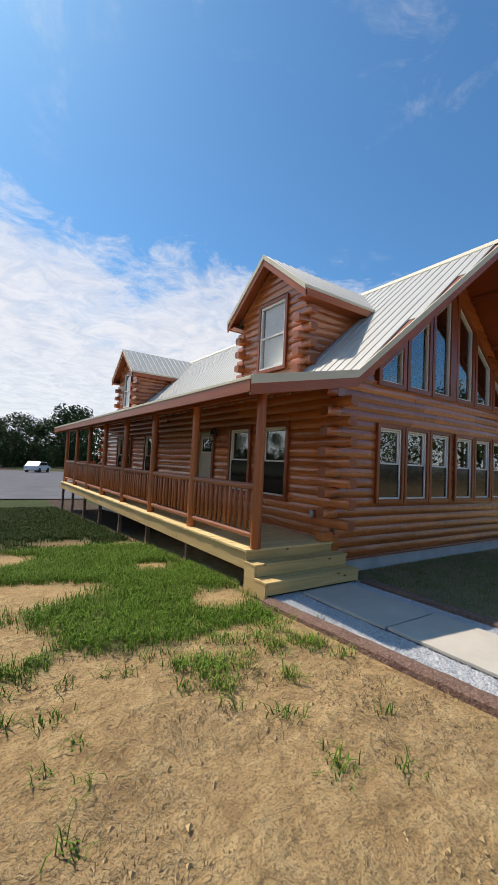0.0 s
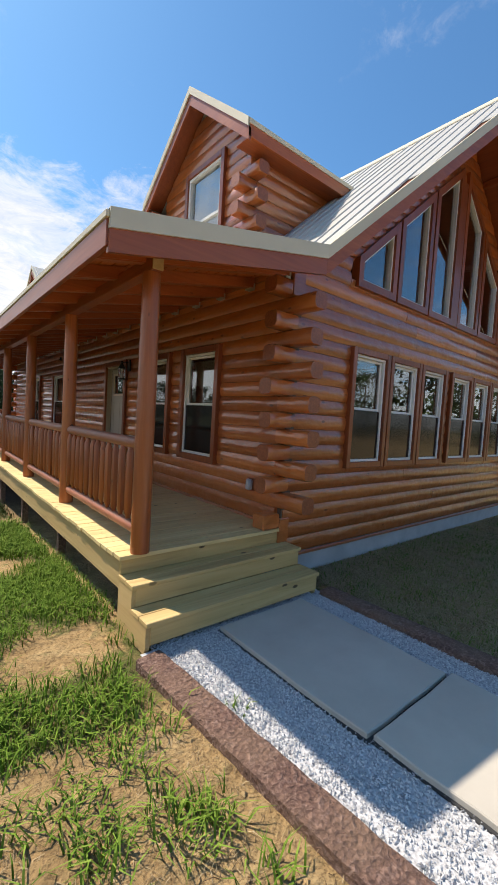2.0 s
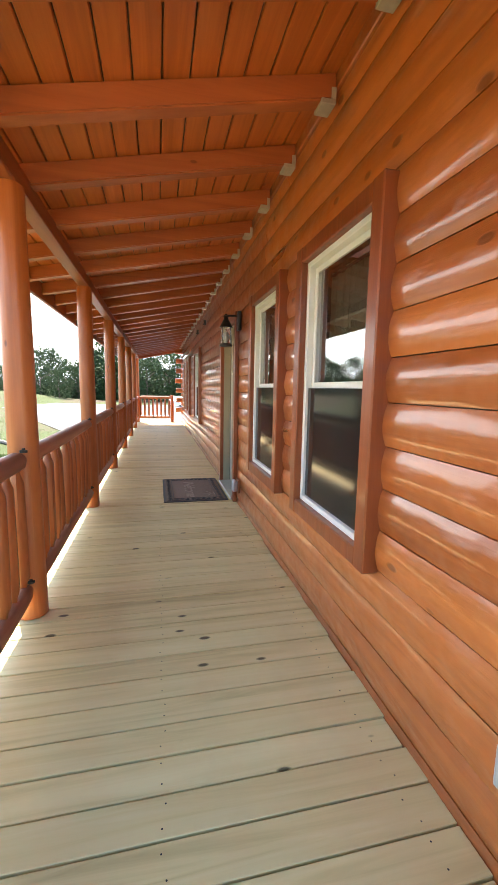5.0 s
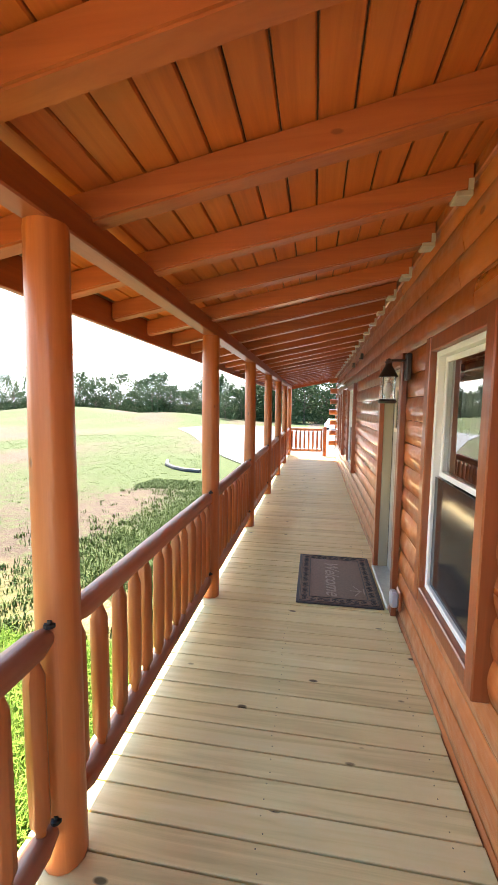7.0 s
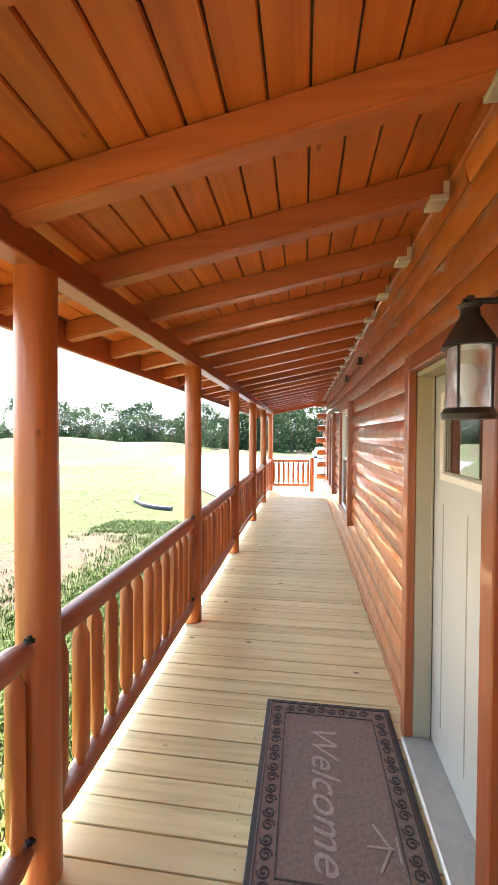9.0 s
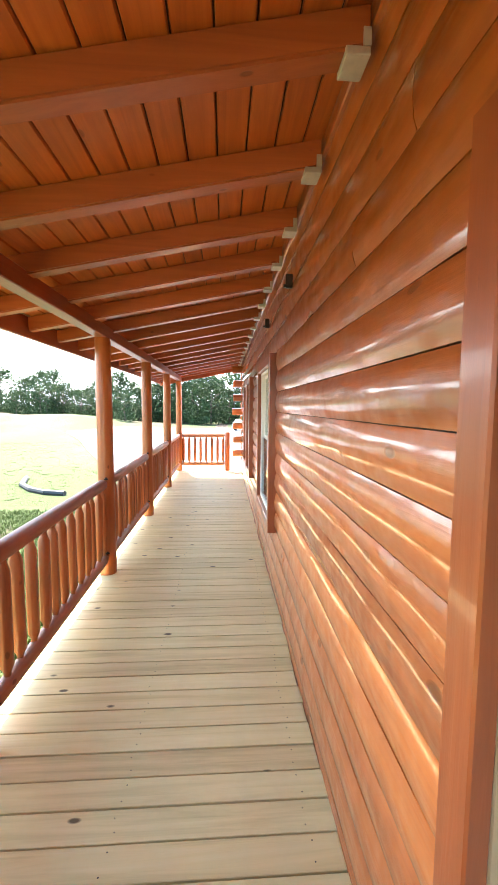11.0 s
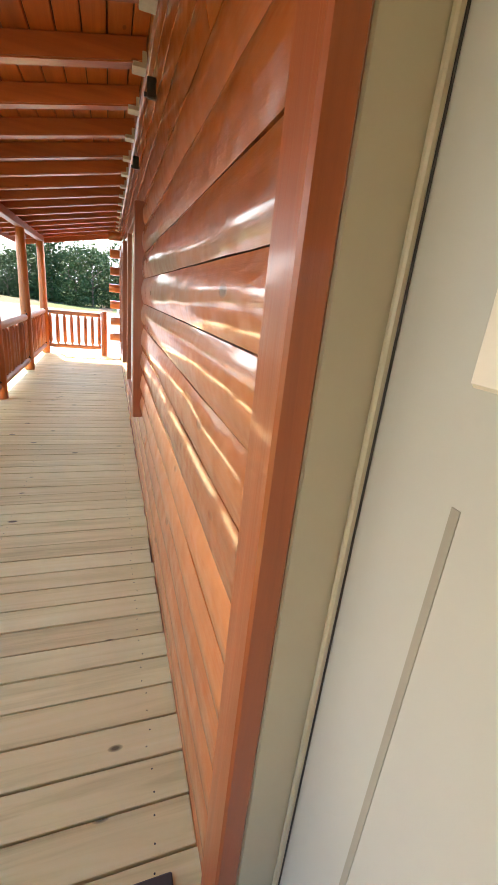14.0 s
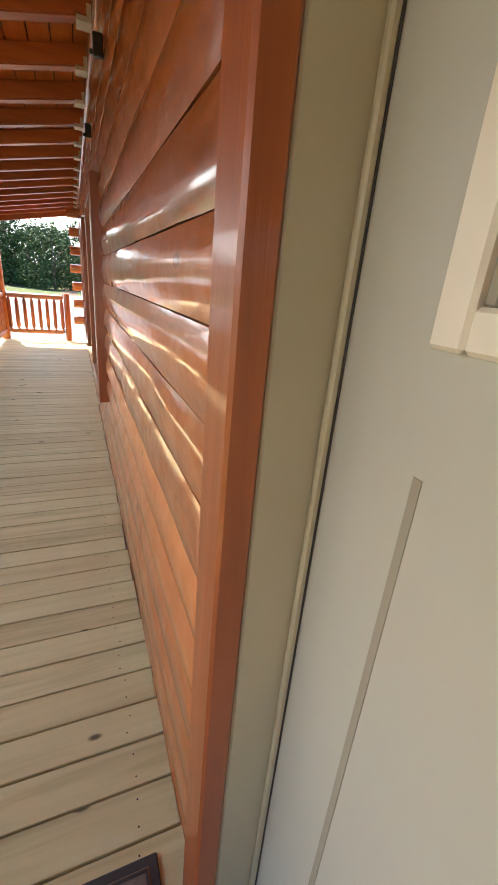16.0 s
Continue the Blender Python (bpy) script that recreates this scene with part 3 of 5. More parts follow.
gable = tagged(new("wall_gable"), "log gable with slanted glazing under the roof", "wall", kind="structure")
for k in range(COURSES, 40):
    z0, z1 = BASE + k * COURSE, BASE + (k + 1) * COURSE - 0.004
    zm = (z0 + z1) / 2
    if rake_x(z1) > MIDDLE - 0.15:
        break
    left, right = (lambda z: rake_x(z)), (lambda z: 2 * MIDDLE - rake_x(z))
    seed = k * 2.3
    if z1 < GLASS_LO - 0.02:
        log_piece("log", gable, LOG_X, south, left, right, z0, z1, seed)
    elif zm < 5.75:
        inner = (lambda z: max(0.97, 1.07 + (z - 3.72 - 0.06) / GSLOPE - 0.06))
        log_piece("log", gable, LOG_X, south, left, inner, z0, z1, seed)
        log_piece("log", gable, LOG_X, south, (lambda z: 2 * MIDDLE - inner(z)), right, z0, z1, seed + 9)
        if z0 < GLASS_LO:
            log_piece("log", gable, LOG_X, south, 0.98, 2 * MIDDLE - 0.98, z0, z1, seed + 4, z0, GLASS_LO - 0.02)
    else:
        log_piece("log", gable, LOG_X, south, left, right, z0, z1, seed)

# ---- windows ----


def frame_bars(bm, wall, u0, u1, z0, z1, width, v0, v1, bevel=0.004):
    for a, b, c, d in ((u0, u0 + width, z0, z1), (u1 - width, u1, z0, z1), (u0 + width, u1 - width, z1 - width, z1), (u0 + width, u1 - width, z0, z0 + width)):
        p, q = wall(a, v0, c), wall(b, v1, d)
        box(bm, [min(p[i], q[i]) for i in range(3)], [max(p[i], q[i]) for i in range(3)], bevel)


def bar(wall, u0, u1, z0, z1, v0, v1, bevel=0.004):
    p, q = wall(u0, v0, z0), wall(u1, v1, z1)
    return boxed([min(p[i], q[i]) for i in range(3)], [max(p[i], q[i]) for i in range(3)], bevel)


def sash_window(name, label, wall, u0, u1, z0, z1, casing=0.085, proud=0.062, parent=None):
    ob = tagged(new(name), label, "window", "double-hung windows", "structure")
    side = TRIM
    for a, b, c, d in ((u0 - casing, u0, z0 - casing, z1 + casing), (u1, u1 + casing, z0 - casing, z1 + casing), (u0, u1, z1, z1 + casing), (u0, u1, z0 - casing, z0)):
        part("casing", bar(wall, a, b, c, d, -0.06, proud + (0.004 if d - c > 0.5 else 0), 0.006), side, ob)
    bm = bmesh.new()
    frame_bars(bm, wall, u0, u1, z0, z1, 0.032, -0.06, 0.026)
    part("window_frame", bm, VINYL, ob, "white vinyl frame")
    zm = (z0 + z1) / 2
    for nm, c, d, v in (("upper_sash", zm - 0.015, z1 - 0.034, -0.012), ("lower_sash", z0 + 0.034, zm + 0.02, -0.034)):
        bm = bmesh.new()
        frame_bars(bm, wall, u0 + 0.034, u1 - 0.034, c, d, 0.032, v - 0.02, v, 0.003)
        s = part(nm, bm, VINYL, ob)
        part("pane", bar(wall, u0 + 0.066, u1 - 0.066, c + 0.032, d - 0.032, v - 0.014, v - 0.009, 0), GLASS, s, "clear glass").visible_shadow = False
    part("insect_screen", bar(wall, u0 + 0.036, u1 - 0.036, z0 + 0.036, zm - 0.016, 0.006, 0.008, 0), SCREEN, ob, "dark insect screen")
    return ob


for i, (a, b) in enumerate(WEST_WIN):
    sash_window(f"window_{i + 1}", "white double-hung window in stained trim on the porch wall", west, a, b, WIN_LO, WIN_HI)
for i, (a, b) in enumerate(SOUTH_WIN):
    sash_window(f"window_{i + 6}", "white double-hung window in a row under the gable", south, a, b, GWIN_LO, GWIN_HI, 0.075)

trapezoids = [(1.15, 1.81), (2.03, 2.69), (2.91, 3.52)]
trapezoids += [(2 * MIDDLE - b, 2 * MIDDLE - a) for a, b in trapezoids[::-1]]
for i, (a, b) in enumerate(trapezoids):
    ob = tagged(new(f"window_{i + 12}"), "fixed slanted-top gable window with pale edging", "window", "gable windows", "structure")
    za, zb = glass_top(a), glass_top(b)
    out = [(a, GLASS_LO), (b, GLASS_LO), (b, zb), (a, za)]
    cx, cz = sum(p for p, q in out) / 4, sum(q for p, q in out) / 4

    def inset(d):
        s = GSLOPE if za < zb else -GSLOPE
        k = d * math.sqrt(1 + s * s)
        return [(a + d, GLASS_LO + d), (b - d, GLASS_LO + d), (b - d, zb - k - s * d), (a + d, za - k + s * d)]
    for nm, d0, d1, v0, v1, mt in (("casing", -0.09, 0.0, -0.06, 0.055, TRIM), ("window_frame", 0.0, 0.026, -0.06, 0.02, VINYL)):
        o, n = inset(d0), inset(d1)
        for j in range(4):
            quad = [o[j], o[(j + 1) % 4], n[(j + 1) % 4], n[j]]
            part(nm, prism(bmesh.new(), quad, v0, v1, lambda p, q, s: Vector(south(p, s, q))), mt, ob)
    part("pane", prism(bmesh.new(), inset(0.026), -0.03, -0.025, lambda p, q, s: Vector(south(p, s, q))), GLASS, ob).visible_shadow = False
part("mullion", boxed((3.52 + 0.09, -0.05, GLASS_LO - 0.09), (2 * MIDDLE - 3.61, 0.06, 5.75), 0.008), TRIM, gable)
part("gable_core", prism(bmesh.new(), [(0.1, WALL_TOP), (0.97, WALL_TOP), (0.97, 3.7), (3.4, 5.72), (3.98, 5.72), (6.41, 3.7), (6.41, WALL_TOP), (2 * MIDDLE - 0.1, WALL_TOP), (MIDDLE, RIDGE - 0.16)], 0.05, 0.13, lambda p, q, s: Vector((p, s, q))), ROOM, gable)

hanging = thing("hanging_lantern", "small black lantern hanging inside a porch window", "lantern")
bm = bmesh.new()
lathe(bm, [(1.98, 0.03), (2.0, 0.042), (2.12, 0.04), (2.14, 0.05), (2.19, 0.018), (2.22, 0.008)], 10, pose(0.16, 1.46, 0))
part("lantern_body", bm, BLACK, hanging, smooth=True)
bm = bmesh.new()
lathe(bm, [(2.22, 0.004), (2.72, 0.004)], 6, pose(0.16, 1.46, 0))
part("cord", bm, BLACK, hanging)
part("hook_plate", boxed((0.13, 1.44, 2.7), (0.19, 1.48, 2.73), 0.004), BLACK, hanging)



def valance(y0, y1):
    """A gathered cloth hung inside the head of a sash window."""
    ob = thing("valance", "gathered sage-green valance inside a porch window", "curtain", "window valances")
    bm, n, rows = bmesh.new(), 64, []
    for j, z in enumerate((2.6, 2.5, 2.36, 2.2)):
        row = []
        for i in range(n + 1):
            u = i / n
            fold = 0.016 * (0.4 + 0.25 * j) * math.sin(u * 62 + 1.5 * math.sin(u * 11)) + 0.01 * noise.noise((u * 9, j, y0))
            row.append(bm.verts.new((0.13 + fold, y0 + (y1 - y0) * u, z + (0.02 * math.sin(u * 31) if j == 3 else 0))))
        rows.append(row)
    for a, c in zip(rows, rows[1:]):
        for i in range(n):
            bm.faces.new((a[i], a[i + 1], c[i + 1], c[i]))
    bmesh.ops.solidify(bm, geom=bm.faces[:], thickness=0.003)
    part("cloth", bm, CLOTH, ob, smooth=True)
    bm = bmesh.new()
    lathe(bm, [(0, 0.009), (y1 - y0 + 0.06, 0.009)], 8, pose(0.13, y0 - 0.03, 2.585, -90, 0, 0))
    part("rod", bm, BLACK, ob)


for a, b in WEST_WIN[:2]:
    valance(a + 0.02, b - 0.02)

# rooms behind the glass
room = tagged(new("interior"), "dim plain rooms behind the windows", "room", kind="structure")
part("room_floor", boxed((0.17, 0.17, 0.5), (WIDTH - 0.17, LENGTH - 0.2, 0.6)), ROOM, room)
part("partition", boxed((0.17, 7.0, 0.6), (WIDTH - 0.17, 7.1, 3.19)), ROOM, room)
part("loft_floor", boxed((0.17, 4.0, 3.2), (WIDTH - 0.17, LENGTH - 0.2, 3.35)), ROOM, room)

# ---- front door ----
door = tagged(new("door_1"), "closed pale sage entry door with a small glazed light", "door", kind="structure")
d0, d1 = DOOR_Y
for a, b in ((d0 - 0.09, d0), (d1, d1 + 0.09)):
    part("casing", boxed((-0.052, a, DECK_Z + 0.003), (-0.006, b, DOOR_TOP + 0.09), 0.005), TRIM, door)
part("casing", boxed((-0.049, d0, DOOR_TOP), (-0.006, d1, DOOR_TOP + 0.09), 0.007), TRIM_Y, door)
for a, b in ((d0 - 0.03, d0 - 0.003), (d1 + 0.003, d1 + 0.03)):
    part("jamb", boxed((-0.005, a, DECK_Z + 0.004), (0.16, b, DOOR_TOP), 0.003), JAMB, door, "cream painted jamb")
part("head_jamb", boxed((-0.005, d0 - 0.002, DOOR_TOP - 0.03), (0.16, d1 + 0.002, DOOR_TOP - 0.001), 0.004), JAMB, door)
part("threshold", boxed((-0.07, d0 + 0.001, DECK_Z + 0.003), (0.16, d1 - 0.001, DECK_Z + 0.035), 0.008), GALV, door, "pale metal threshold")
FACE = 0.088
s0, s1 = d0 + 0.006, d1 - 0.004
slab = part("door_slab", boxed((FACE, s0, DECK_Z + 0.04), (0.13, s1, DOOR_TOP - 0.034), 0.003), DOOR, door)
part("weatherstrip", boxed((0.0845, d1 - 0.008, DECK_Z + 0.04), (FACE, d1 + 0.002, DOOR_TOP - 0.03), 0.001), MAT_DARK, door)
part("stop", boxed((0.073, d1 - 0.009, DECK_Z + 0.04), (0.0845, d1 + 0.002, DOOR_TOP - 0.03), 0.003), JAMB, door)
LIGHT0, LIGHT1 = s0 + 0.13, 5.072
# grooves are flat strips; the shade inside them is put in as darker colour
for a in (s0 + 0.13, (s0 + s1) / 2, 5.054):
    part("panel_groove", boxed((FACE - 0.0012, a, DECK_Z + 0.2), (FACE + 0.002, a + 0.011, 1.97), 0), GROOVE, slab)
bm = bmesh.new()
frame_bars(bm, west, LIGHT0, LIGHT1, 2.09, 2.53, 0.036, -FACE, -FACE + 0.018, 0.004)
part("light_frame", bm, LITE, slab)
bm = bmesh.new()
frame_bars(bm, west, LIGHT0 + 0.036, LIGHT1 - 0.036, 2.126, 2.494, 0.012, -FACE, -FACE + 0.009, 0.002)
part("light_bead", bm, GROOVE, slab)
part("light_pane", boxed((FACE - 0.004, LIGHT0 + 0.048, 2.138), (FACE - 0.001, LIGHT1 - 0.048, 2.482)), GLASS, slab)
part("light_backing", boxed((FACE - 0.0006, LIGHT0 + 0.048, 2.138), (FACE + 0.001, LIGHT1 - 0.048, 2.482)), SCREEN, slab)
bm = bmesh.new()
lathe(bm, [(0, 0.03), (0.01, 0.03), (0.012, 0.012), (0.04, 0.012), (0.045, 0.028), (0.07, 0.024), (0.075, 0.01)], 14, pose(FACE, s0 + 0.07, 1.6, 0, -90, 0))
part("door_knob", bm, BLACK, slab, smooth=True)

# ---- roof ----
roof = tagged(new("roof"), "pale ribbed metal roof over the cabin and porch", "roof", kind="structure")
ROOF_END = LENGTH + 0.45


def roof_panels(xa, xb, front):
    """Ribbed sheets from xa up to xb, each about 0.9 m wide; the first ones follow the jutting front edge."""
    y = -1.15
    while y < ROOF_END - 0.02:
        bm = bmesh.new()
        y1 = min(y + 0.92, ROOF_END)
        s = y
        while s < y1 - 0.01:
            e = min(s + 0.23, y1)
            lo, hi = xa, xb
            if front and s < -0.45:
                reach = MIDDLE * (1 - min(1.0, (-0.45 - s) / 0.68))
                lo = max(xa, MIDDLE - reach) if xb <= MIDDLE else xa
                hi = min(xb, MIDDLE + reach) if xa >= MIDDLE else xb
                if xb <= MIDDLE:
                    lo = max(xa, MIDDLE * min(1.0, (-0.45 - s) / 0.68))
                else:
                    hi = min(xb, 2 * MIDDLE - MIDDLE * min(1.0, (-0.45 - s) / 0.68))
            elif s < -0.47:
                s = e
                continue
            if hi - lo > 0.05:
                prof = [(s, 0.0), (s + 0.012, 0.02), (s + 0.032, 0.02), (s + 0.044, 0.0), (s + 0.13, 0.002), (e, 0.0), (e, -0.012), (s, -0.012)]
                prism(bm, prof, lo, hi, lambda p, q, x: Vector((x, p, roof_z(x) + q + 0.004)))
            s = e
        if bm.verts:
            part("metal_panel", bm, METAL, roof)
        else:
            bm.free()
        y = y1


roof_panels(0.0, MIDDLE, True)
roof_panels(MIDDLE, WIDTH + 0.45, True)
roof_panels(EAVE_X, 0.0, False)
bm = bmesh.new()
prism(bm, [(MIDDLE - 0.16, RIDGE - 0.13), (MIDDLE, RIDGE + 0.03), (MIDDLE + 0.16, RIDGE - 0.13), (MIDDLE + 0.16, RIDGE - 0.11), (MIDDLE, RIDGE + 0.05), (MIDDLE - 0.16, RIDGE - 0.11)], -1.16, ROOF_END, lambda p, q, s: Vector((p, s, q)))
part("ridge_cap", bm, CREAM, roof)
# board sheathing below the metal, seen as the soffit
bm = bmesh.new()
for xa, xb in ((0.0, MIDDLE), (MIDDLE, WIDTH + 0.45)):
    for d0_, d1_ in ((-0.07, -0.02),):
        vs = []
        for x in (xa, xb):
            for y in (prow(x) + 0.03, ROOF_END - 0.03):
                for d in (d0_, d1_):
                    vs.append(bm.verts.new((x, y, roof_z(x) + d)))
        for q in ((0, 1, 3, 2), (4, 6, 7, 5), (0, 4, 5, 1), (2, 3, 7, 6), (0, 2, 6, 4), (1, 5, 7, 3)):
            bm.faces.new([vs[j] for j in q])
part("soffit", bm, TRIM_Y, roof)


def raking_board(name, mat, x0, x1, top, bottom, thick, y_of, label=""):
    bm = bmesh.new()
    vs = []
    for x in (x0, x1):
        for y in (y_of(x), y_of(x) + thick):
            for d in (bottom, top):
                vs.append(bm.verts.new((x, y, roof_z(x) + d)))
    for q in ((0, 1, 3, 2), (4, 6, 7, 5), (0, 4, 5, 1), (2, 3, 7, 6), (0, 2, 6, 4), (1, 5, 7, 3)):
        bm.faces.new([vs[j] for j in q])
    part(name, bm, mat, roof, label)


for x0, x1 in ((EAVE_X, 0.0), (0.001, MIDDLE), (MIDDLE + 0.001, WIDTH + 0.45)):
    raking_board("rake_trim", CREAM, x0, x1 - 1e-4, 0.03, -0.1, 0.03, lambda x: prow(min(x, WIDTH)) - 0.02, "cream metal rake trim")
    raking_board("rake_board", TRIM_X, x0, x1 - 1e-4, -0.1, -0.25, 0.04, lambda x: prow(min(x, WIDTH)) - 0.004)
    raking_board("rake_trim", CREAM, x0, x1 - 1e-4, 0.03, -0.1, 0.03, lambda x: ROOF_END)
    raking_board("rake_board", TRIM_X, x0, x1 - 1e-4, -0.1, -0.25, 0.04, lambda x: ROOF_END - 0.03)
part("eave_trim", boxed((EAVE_X - 0.025, -0.46, roof_z(EAVE_X) - 0.035), (EAVE_X, ROOF_END, roof_z(EAVE_X) + 0.012), 0.004), CREAM, roof)
part("fascia", boxed((EAVE_X - 0.014, -0.44, roof_z(EAVE_X) - 0.21), (EAVE_X + 0.024, ROOF_END - 0.03, roof_z(EAVE_X) - 0.036), 0.004), TRIM_Y, roof)
part("fascia", boxed((WIDTH + 0.43, -0.42, roof_z(WIDTH + 0.45) - 0.2), (WIDTH + 0.47, ROOF_END - 0.03, roof_z(WIDTH + 0.45) - 0.02), 0.004), TRIM_Y, roof)
for x in (1.9, 2.95, 4.43, 5.48):
    part("lookout", boxed((x - 0.045, prow(x) + 0.03, roof_z(x) - 0.2), (x + 0.045, 0.0, roof_z(x) - 0.1), 0.008), TRIM_Y, roof)

# ---- dormers ----


def dormer(cy, label):
    ob = thing("dormer", label, "dormer", "roof dormers")
    apex, half, eave_z, xf, ox = 6.7, 1.5, 5.5, 0.4, 0.1
    hw = 1.2
    sl = (apex - eave_z) / half
    front = lambda u, v, z: (xf - v, cy + u, z)
    zlow, ztop = LOW + PITCH * (xf + 0.02) - 0.05, eave_z + sl * (half - hw) - 0.1
    wa, wb, wz0, wz1 = -0.56, 0.36, 4.08, 5.6
    hole = (wa, wb, wz0, wz1)
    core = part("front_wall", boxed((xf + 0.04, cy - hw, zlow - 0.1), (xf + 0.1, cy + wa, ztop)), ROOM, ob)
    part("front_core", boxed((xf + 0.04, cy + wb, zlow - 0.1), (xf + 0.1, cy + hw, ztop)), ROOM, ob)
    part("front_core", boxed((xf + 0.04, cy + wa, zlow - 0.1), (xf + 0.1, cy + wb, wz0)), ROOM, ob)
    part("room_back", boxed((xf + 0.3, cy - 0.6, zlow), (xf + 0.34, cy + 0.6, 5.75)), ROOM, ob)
    for k in range(9, 40):
        z0, z1 = BASE + k * COURSE, BASE + (k + 1) * COURSE - 0.004
        if z1 < zlow:
            continue
        zm = (z0 + z1) / 2
        reach = lambda z: min(hw, (apex - 0.13 - z) / sl)
        if reach(zm) < 0.15:
            break
        if z0 < wz1 and z1 > wz0 + 0.05:
            log_piece("log", ob, LOG_Y, front, lambda z: -reach(z), wa, z0, z1, k + cy)
            log_piece("log", ob, LOG_Y, front, wb, lambda z: reach(z), z0, z1, k + cy + 3)
        else:
            log_piece("log", ob, LOG_Y, front, lambda z: -reach(z), lambda z: reach(z), z0, z1, k + cy + 7)
        # side walls die into the roof slope
        if z1 < ztop - 0.1:
            for sg in (-1, 1):
                side = (lambda u, v, z: (u, cy + sg * (hw + v), z))
                log_piece("log", ob, LOG_X, side, xf, lambda z: max(xf + 0.05, (z - LOW) / PITCH + 0.1), z0, z1, k * 1.3 + sg)
                if z1 > eave_z - 0.12:
                    continue
                if k % 2:
                    corner_log(ob, LOG_Y, (xf + 0.07, cy + sg * hw, 0), 90 * sg, 0.2, zm, k + sg)
                else:
                    corner_log(ob, LOG_X, (xf, cy + sg * (hw - 0.07), 0), 180, 0.2, zm, k + 9 + sg)
    for a, b, c, d in ((wa - 0.08, wa, wz0 - 0.08, wz1 + 0.08), (wb, wb + 0.08, wz0 - 0.08, wz1 + 0.08), (wa, wb, wz1, wz1 + 0.08), (wa, wb, wz0 - 0.08, wz0)):
        part("casing", bar(front, a, b, c, d, -0.05, 0.06), TRIM, ob)
    bm = bmesh.new()
    frame_bars(bm, front, wa, wb, wz0, wz1, 0.045, -0.05, 0.035)
    box(bm, (xf - 0.02, cy + wa + 0.045, (wz0 + wz1) / 2 - 0.02), (xf + 0.03, cy + wb - 0.045, (wz0 + wz1) / 2 + 0.02))
    wf = part("window_frame", bm, VINYL, ob, "white vinyl frame")
    part("pane", bar(front, wa + 0.045, wb - 0.045, wz0 + 0.045, wz1 - 0.045, -0.02, -0.015, 0), GLASS, wf).visible_shadow = False
    part("blind", bar(front, wa + 0.02, wb - 0.02, wz0 + 0.02, wz1 - 0.02, -0.1, -0.09, 0), SIDING, ob, "white blind behind the glass")
    # roof
    for sg in (-1, 1):
        zr = lambda u: apex - sl * abs(u)
        back = lambda u: (zr(u) - LOW) / PITCH + 0.02
        bm = bmesh.new()
        u = 0.0
        while u < half - 0.01:
            u2 = min(u + 0.25, half)
            vs = [bm.verts.new(p) for p in ((ox, cy + sg * u, zr(u)), (ox, cy + sg * u2, zr(u2)), (back(u2), cy + sg * u2, zr(u2)), (back(u), cy + sg * u, zr(u)),
                                            (ox, cy + sg * u, zr(u) - 0.03), (ox, cy + sg * u2, zr(u2) - 0.03), (back(u2) + 0.04, cy + sg * u2, zr(u2) - 0.03), (back(u) + 0.04, cy + sg * u, zr(u) - 0.03))]
            for q in ((0, 1, 2, 3), (4, 7, 6, 5), (0, 4, 5, 1), (1, 5, 6, 2), (3, 2, 6, 7)):
                bm.faces.new([vs[j] for j in q])
            u = u2
        bmesh.ops.remove_doubles(bm, verts=bm.verts, dist=1e-4)
        sheet_part = part("roof_sheet", bm, METAL, ob)
        x = ox + 0.1
        while x < back(0.0):
            lo_u = 0.02
            hi_u = min(half, (apex - (LOW + PITCH * x)) / sl)
            hi_u = half if x < back(half) else hi_u
            if hi_u > 0.1:
                bm = bmesh.new()
                prism(bm, [(-0.022, 0.0), (-0.01, 0.02), (0.01, 0.02), (0.022, 0.0)], lo_u, hi_u, lambda p, q, s: Vector((x + p, cy + sg * s, zr(s) + q)))
                part("rib", bm, METAL, sheet_part)
            x += 0.23
        for nm, mt, top, bot, dx in (("rake_trim", CREAM, 0.02, -0.09, -0.02), ("rake_board", TRIM_Y, -0.09, -0.25, 0.0)):
            bm = bmesh.new()
            vs = [bm.verts.new((ox + dx + a, cy + sg * u, zr(u) + d)) for u in (0.0, half) for a in (0, 0.035) for d in (bot, top)]
            for q in ((0, 1, 3, 2), (4, 6, 7, 5), (0, 4, 5, 1), (2, 3, 7, 6), (0, 2, 6, 4), (1, 5, 7, 3)):
                bm.faces.new([vs[j] for j in q])
            part(nm, bm, mt, ob)
        bm = bmesh.new()
        vs = [bm.verts.new((x_, cy + sg * u, zr(u) + d)) for u in (0.0, half - 0.04) for x_ in (ox + 0.036, xf + 0.03) for d in (-0.055, -0.034)]
        for q in ((0, 1, 3, 2), (4, 6, 7, 5), (0, 4, 5, 1), (2, 3, 7, 6), (0, 2, 6, 4), (1, 5, 7, 3)):
            bm.faces.new([vs[j] for j in q])
        part("rake_soffit", bm, TRIM_Y, ob)
        xe = back(half)
        y_out = cy + sg * half
        part("eave_board", boxed((ox, min(y_out, y_out - sg * 0.035), eave_z - 0.2), (xe - 0.12, max(y_out, y_out - sg * 0.035), eave_z - 0.035), 0.003), TRIM_X, ob)
        part("drip_edge", boxed((ox, min(y_out, y_out + sg * 0.012), eave_z - 0.05), (xe - 0.02, max(y_out, y_out + sg * 0.012), eave_z + 0.01)), CREAM, ob)
        part("soffit", boxed((ox + 0.035, min(cy + sg * hw, y_out - sg * 0.036), eave_z - 0.19), (xe - 0.2, max(cy + sg * hw, y_out - sg * 0.036), eave_z - 0.17)), TRIM_X, ob)
        # flashing along the foot of the side wall
        bm = bmesh.new()
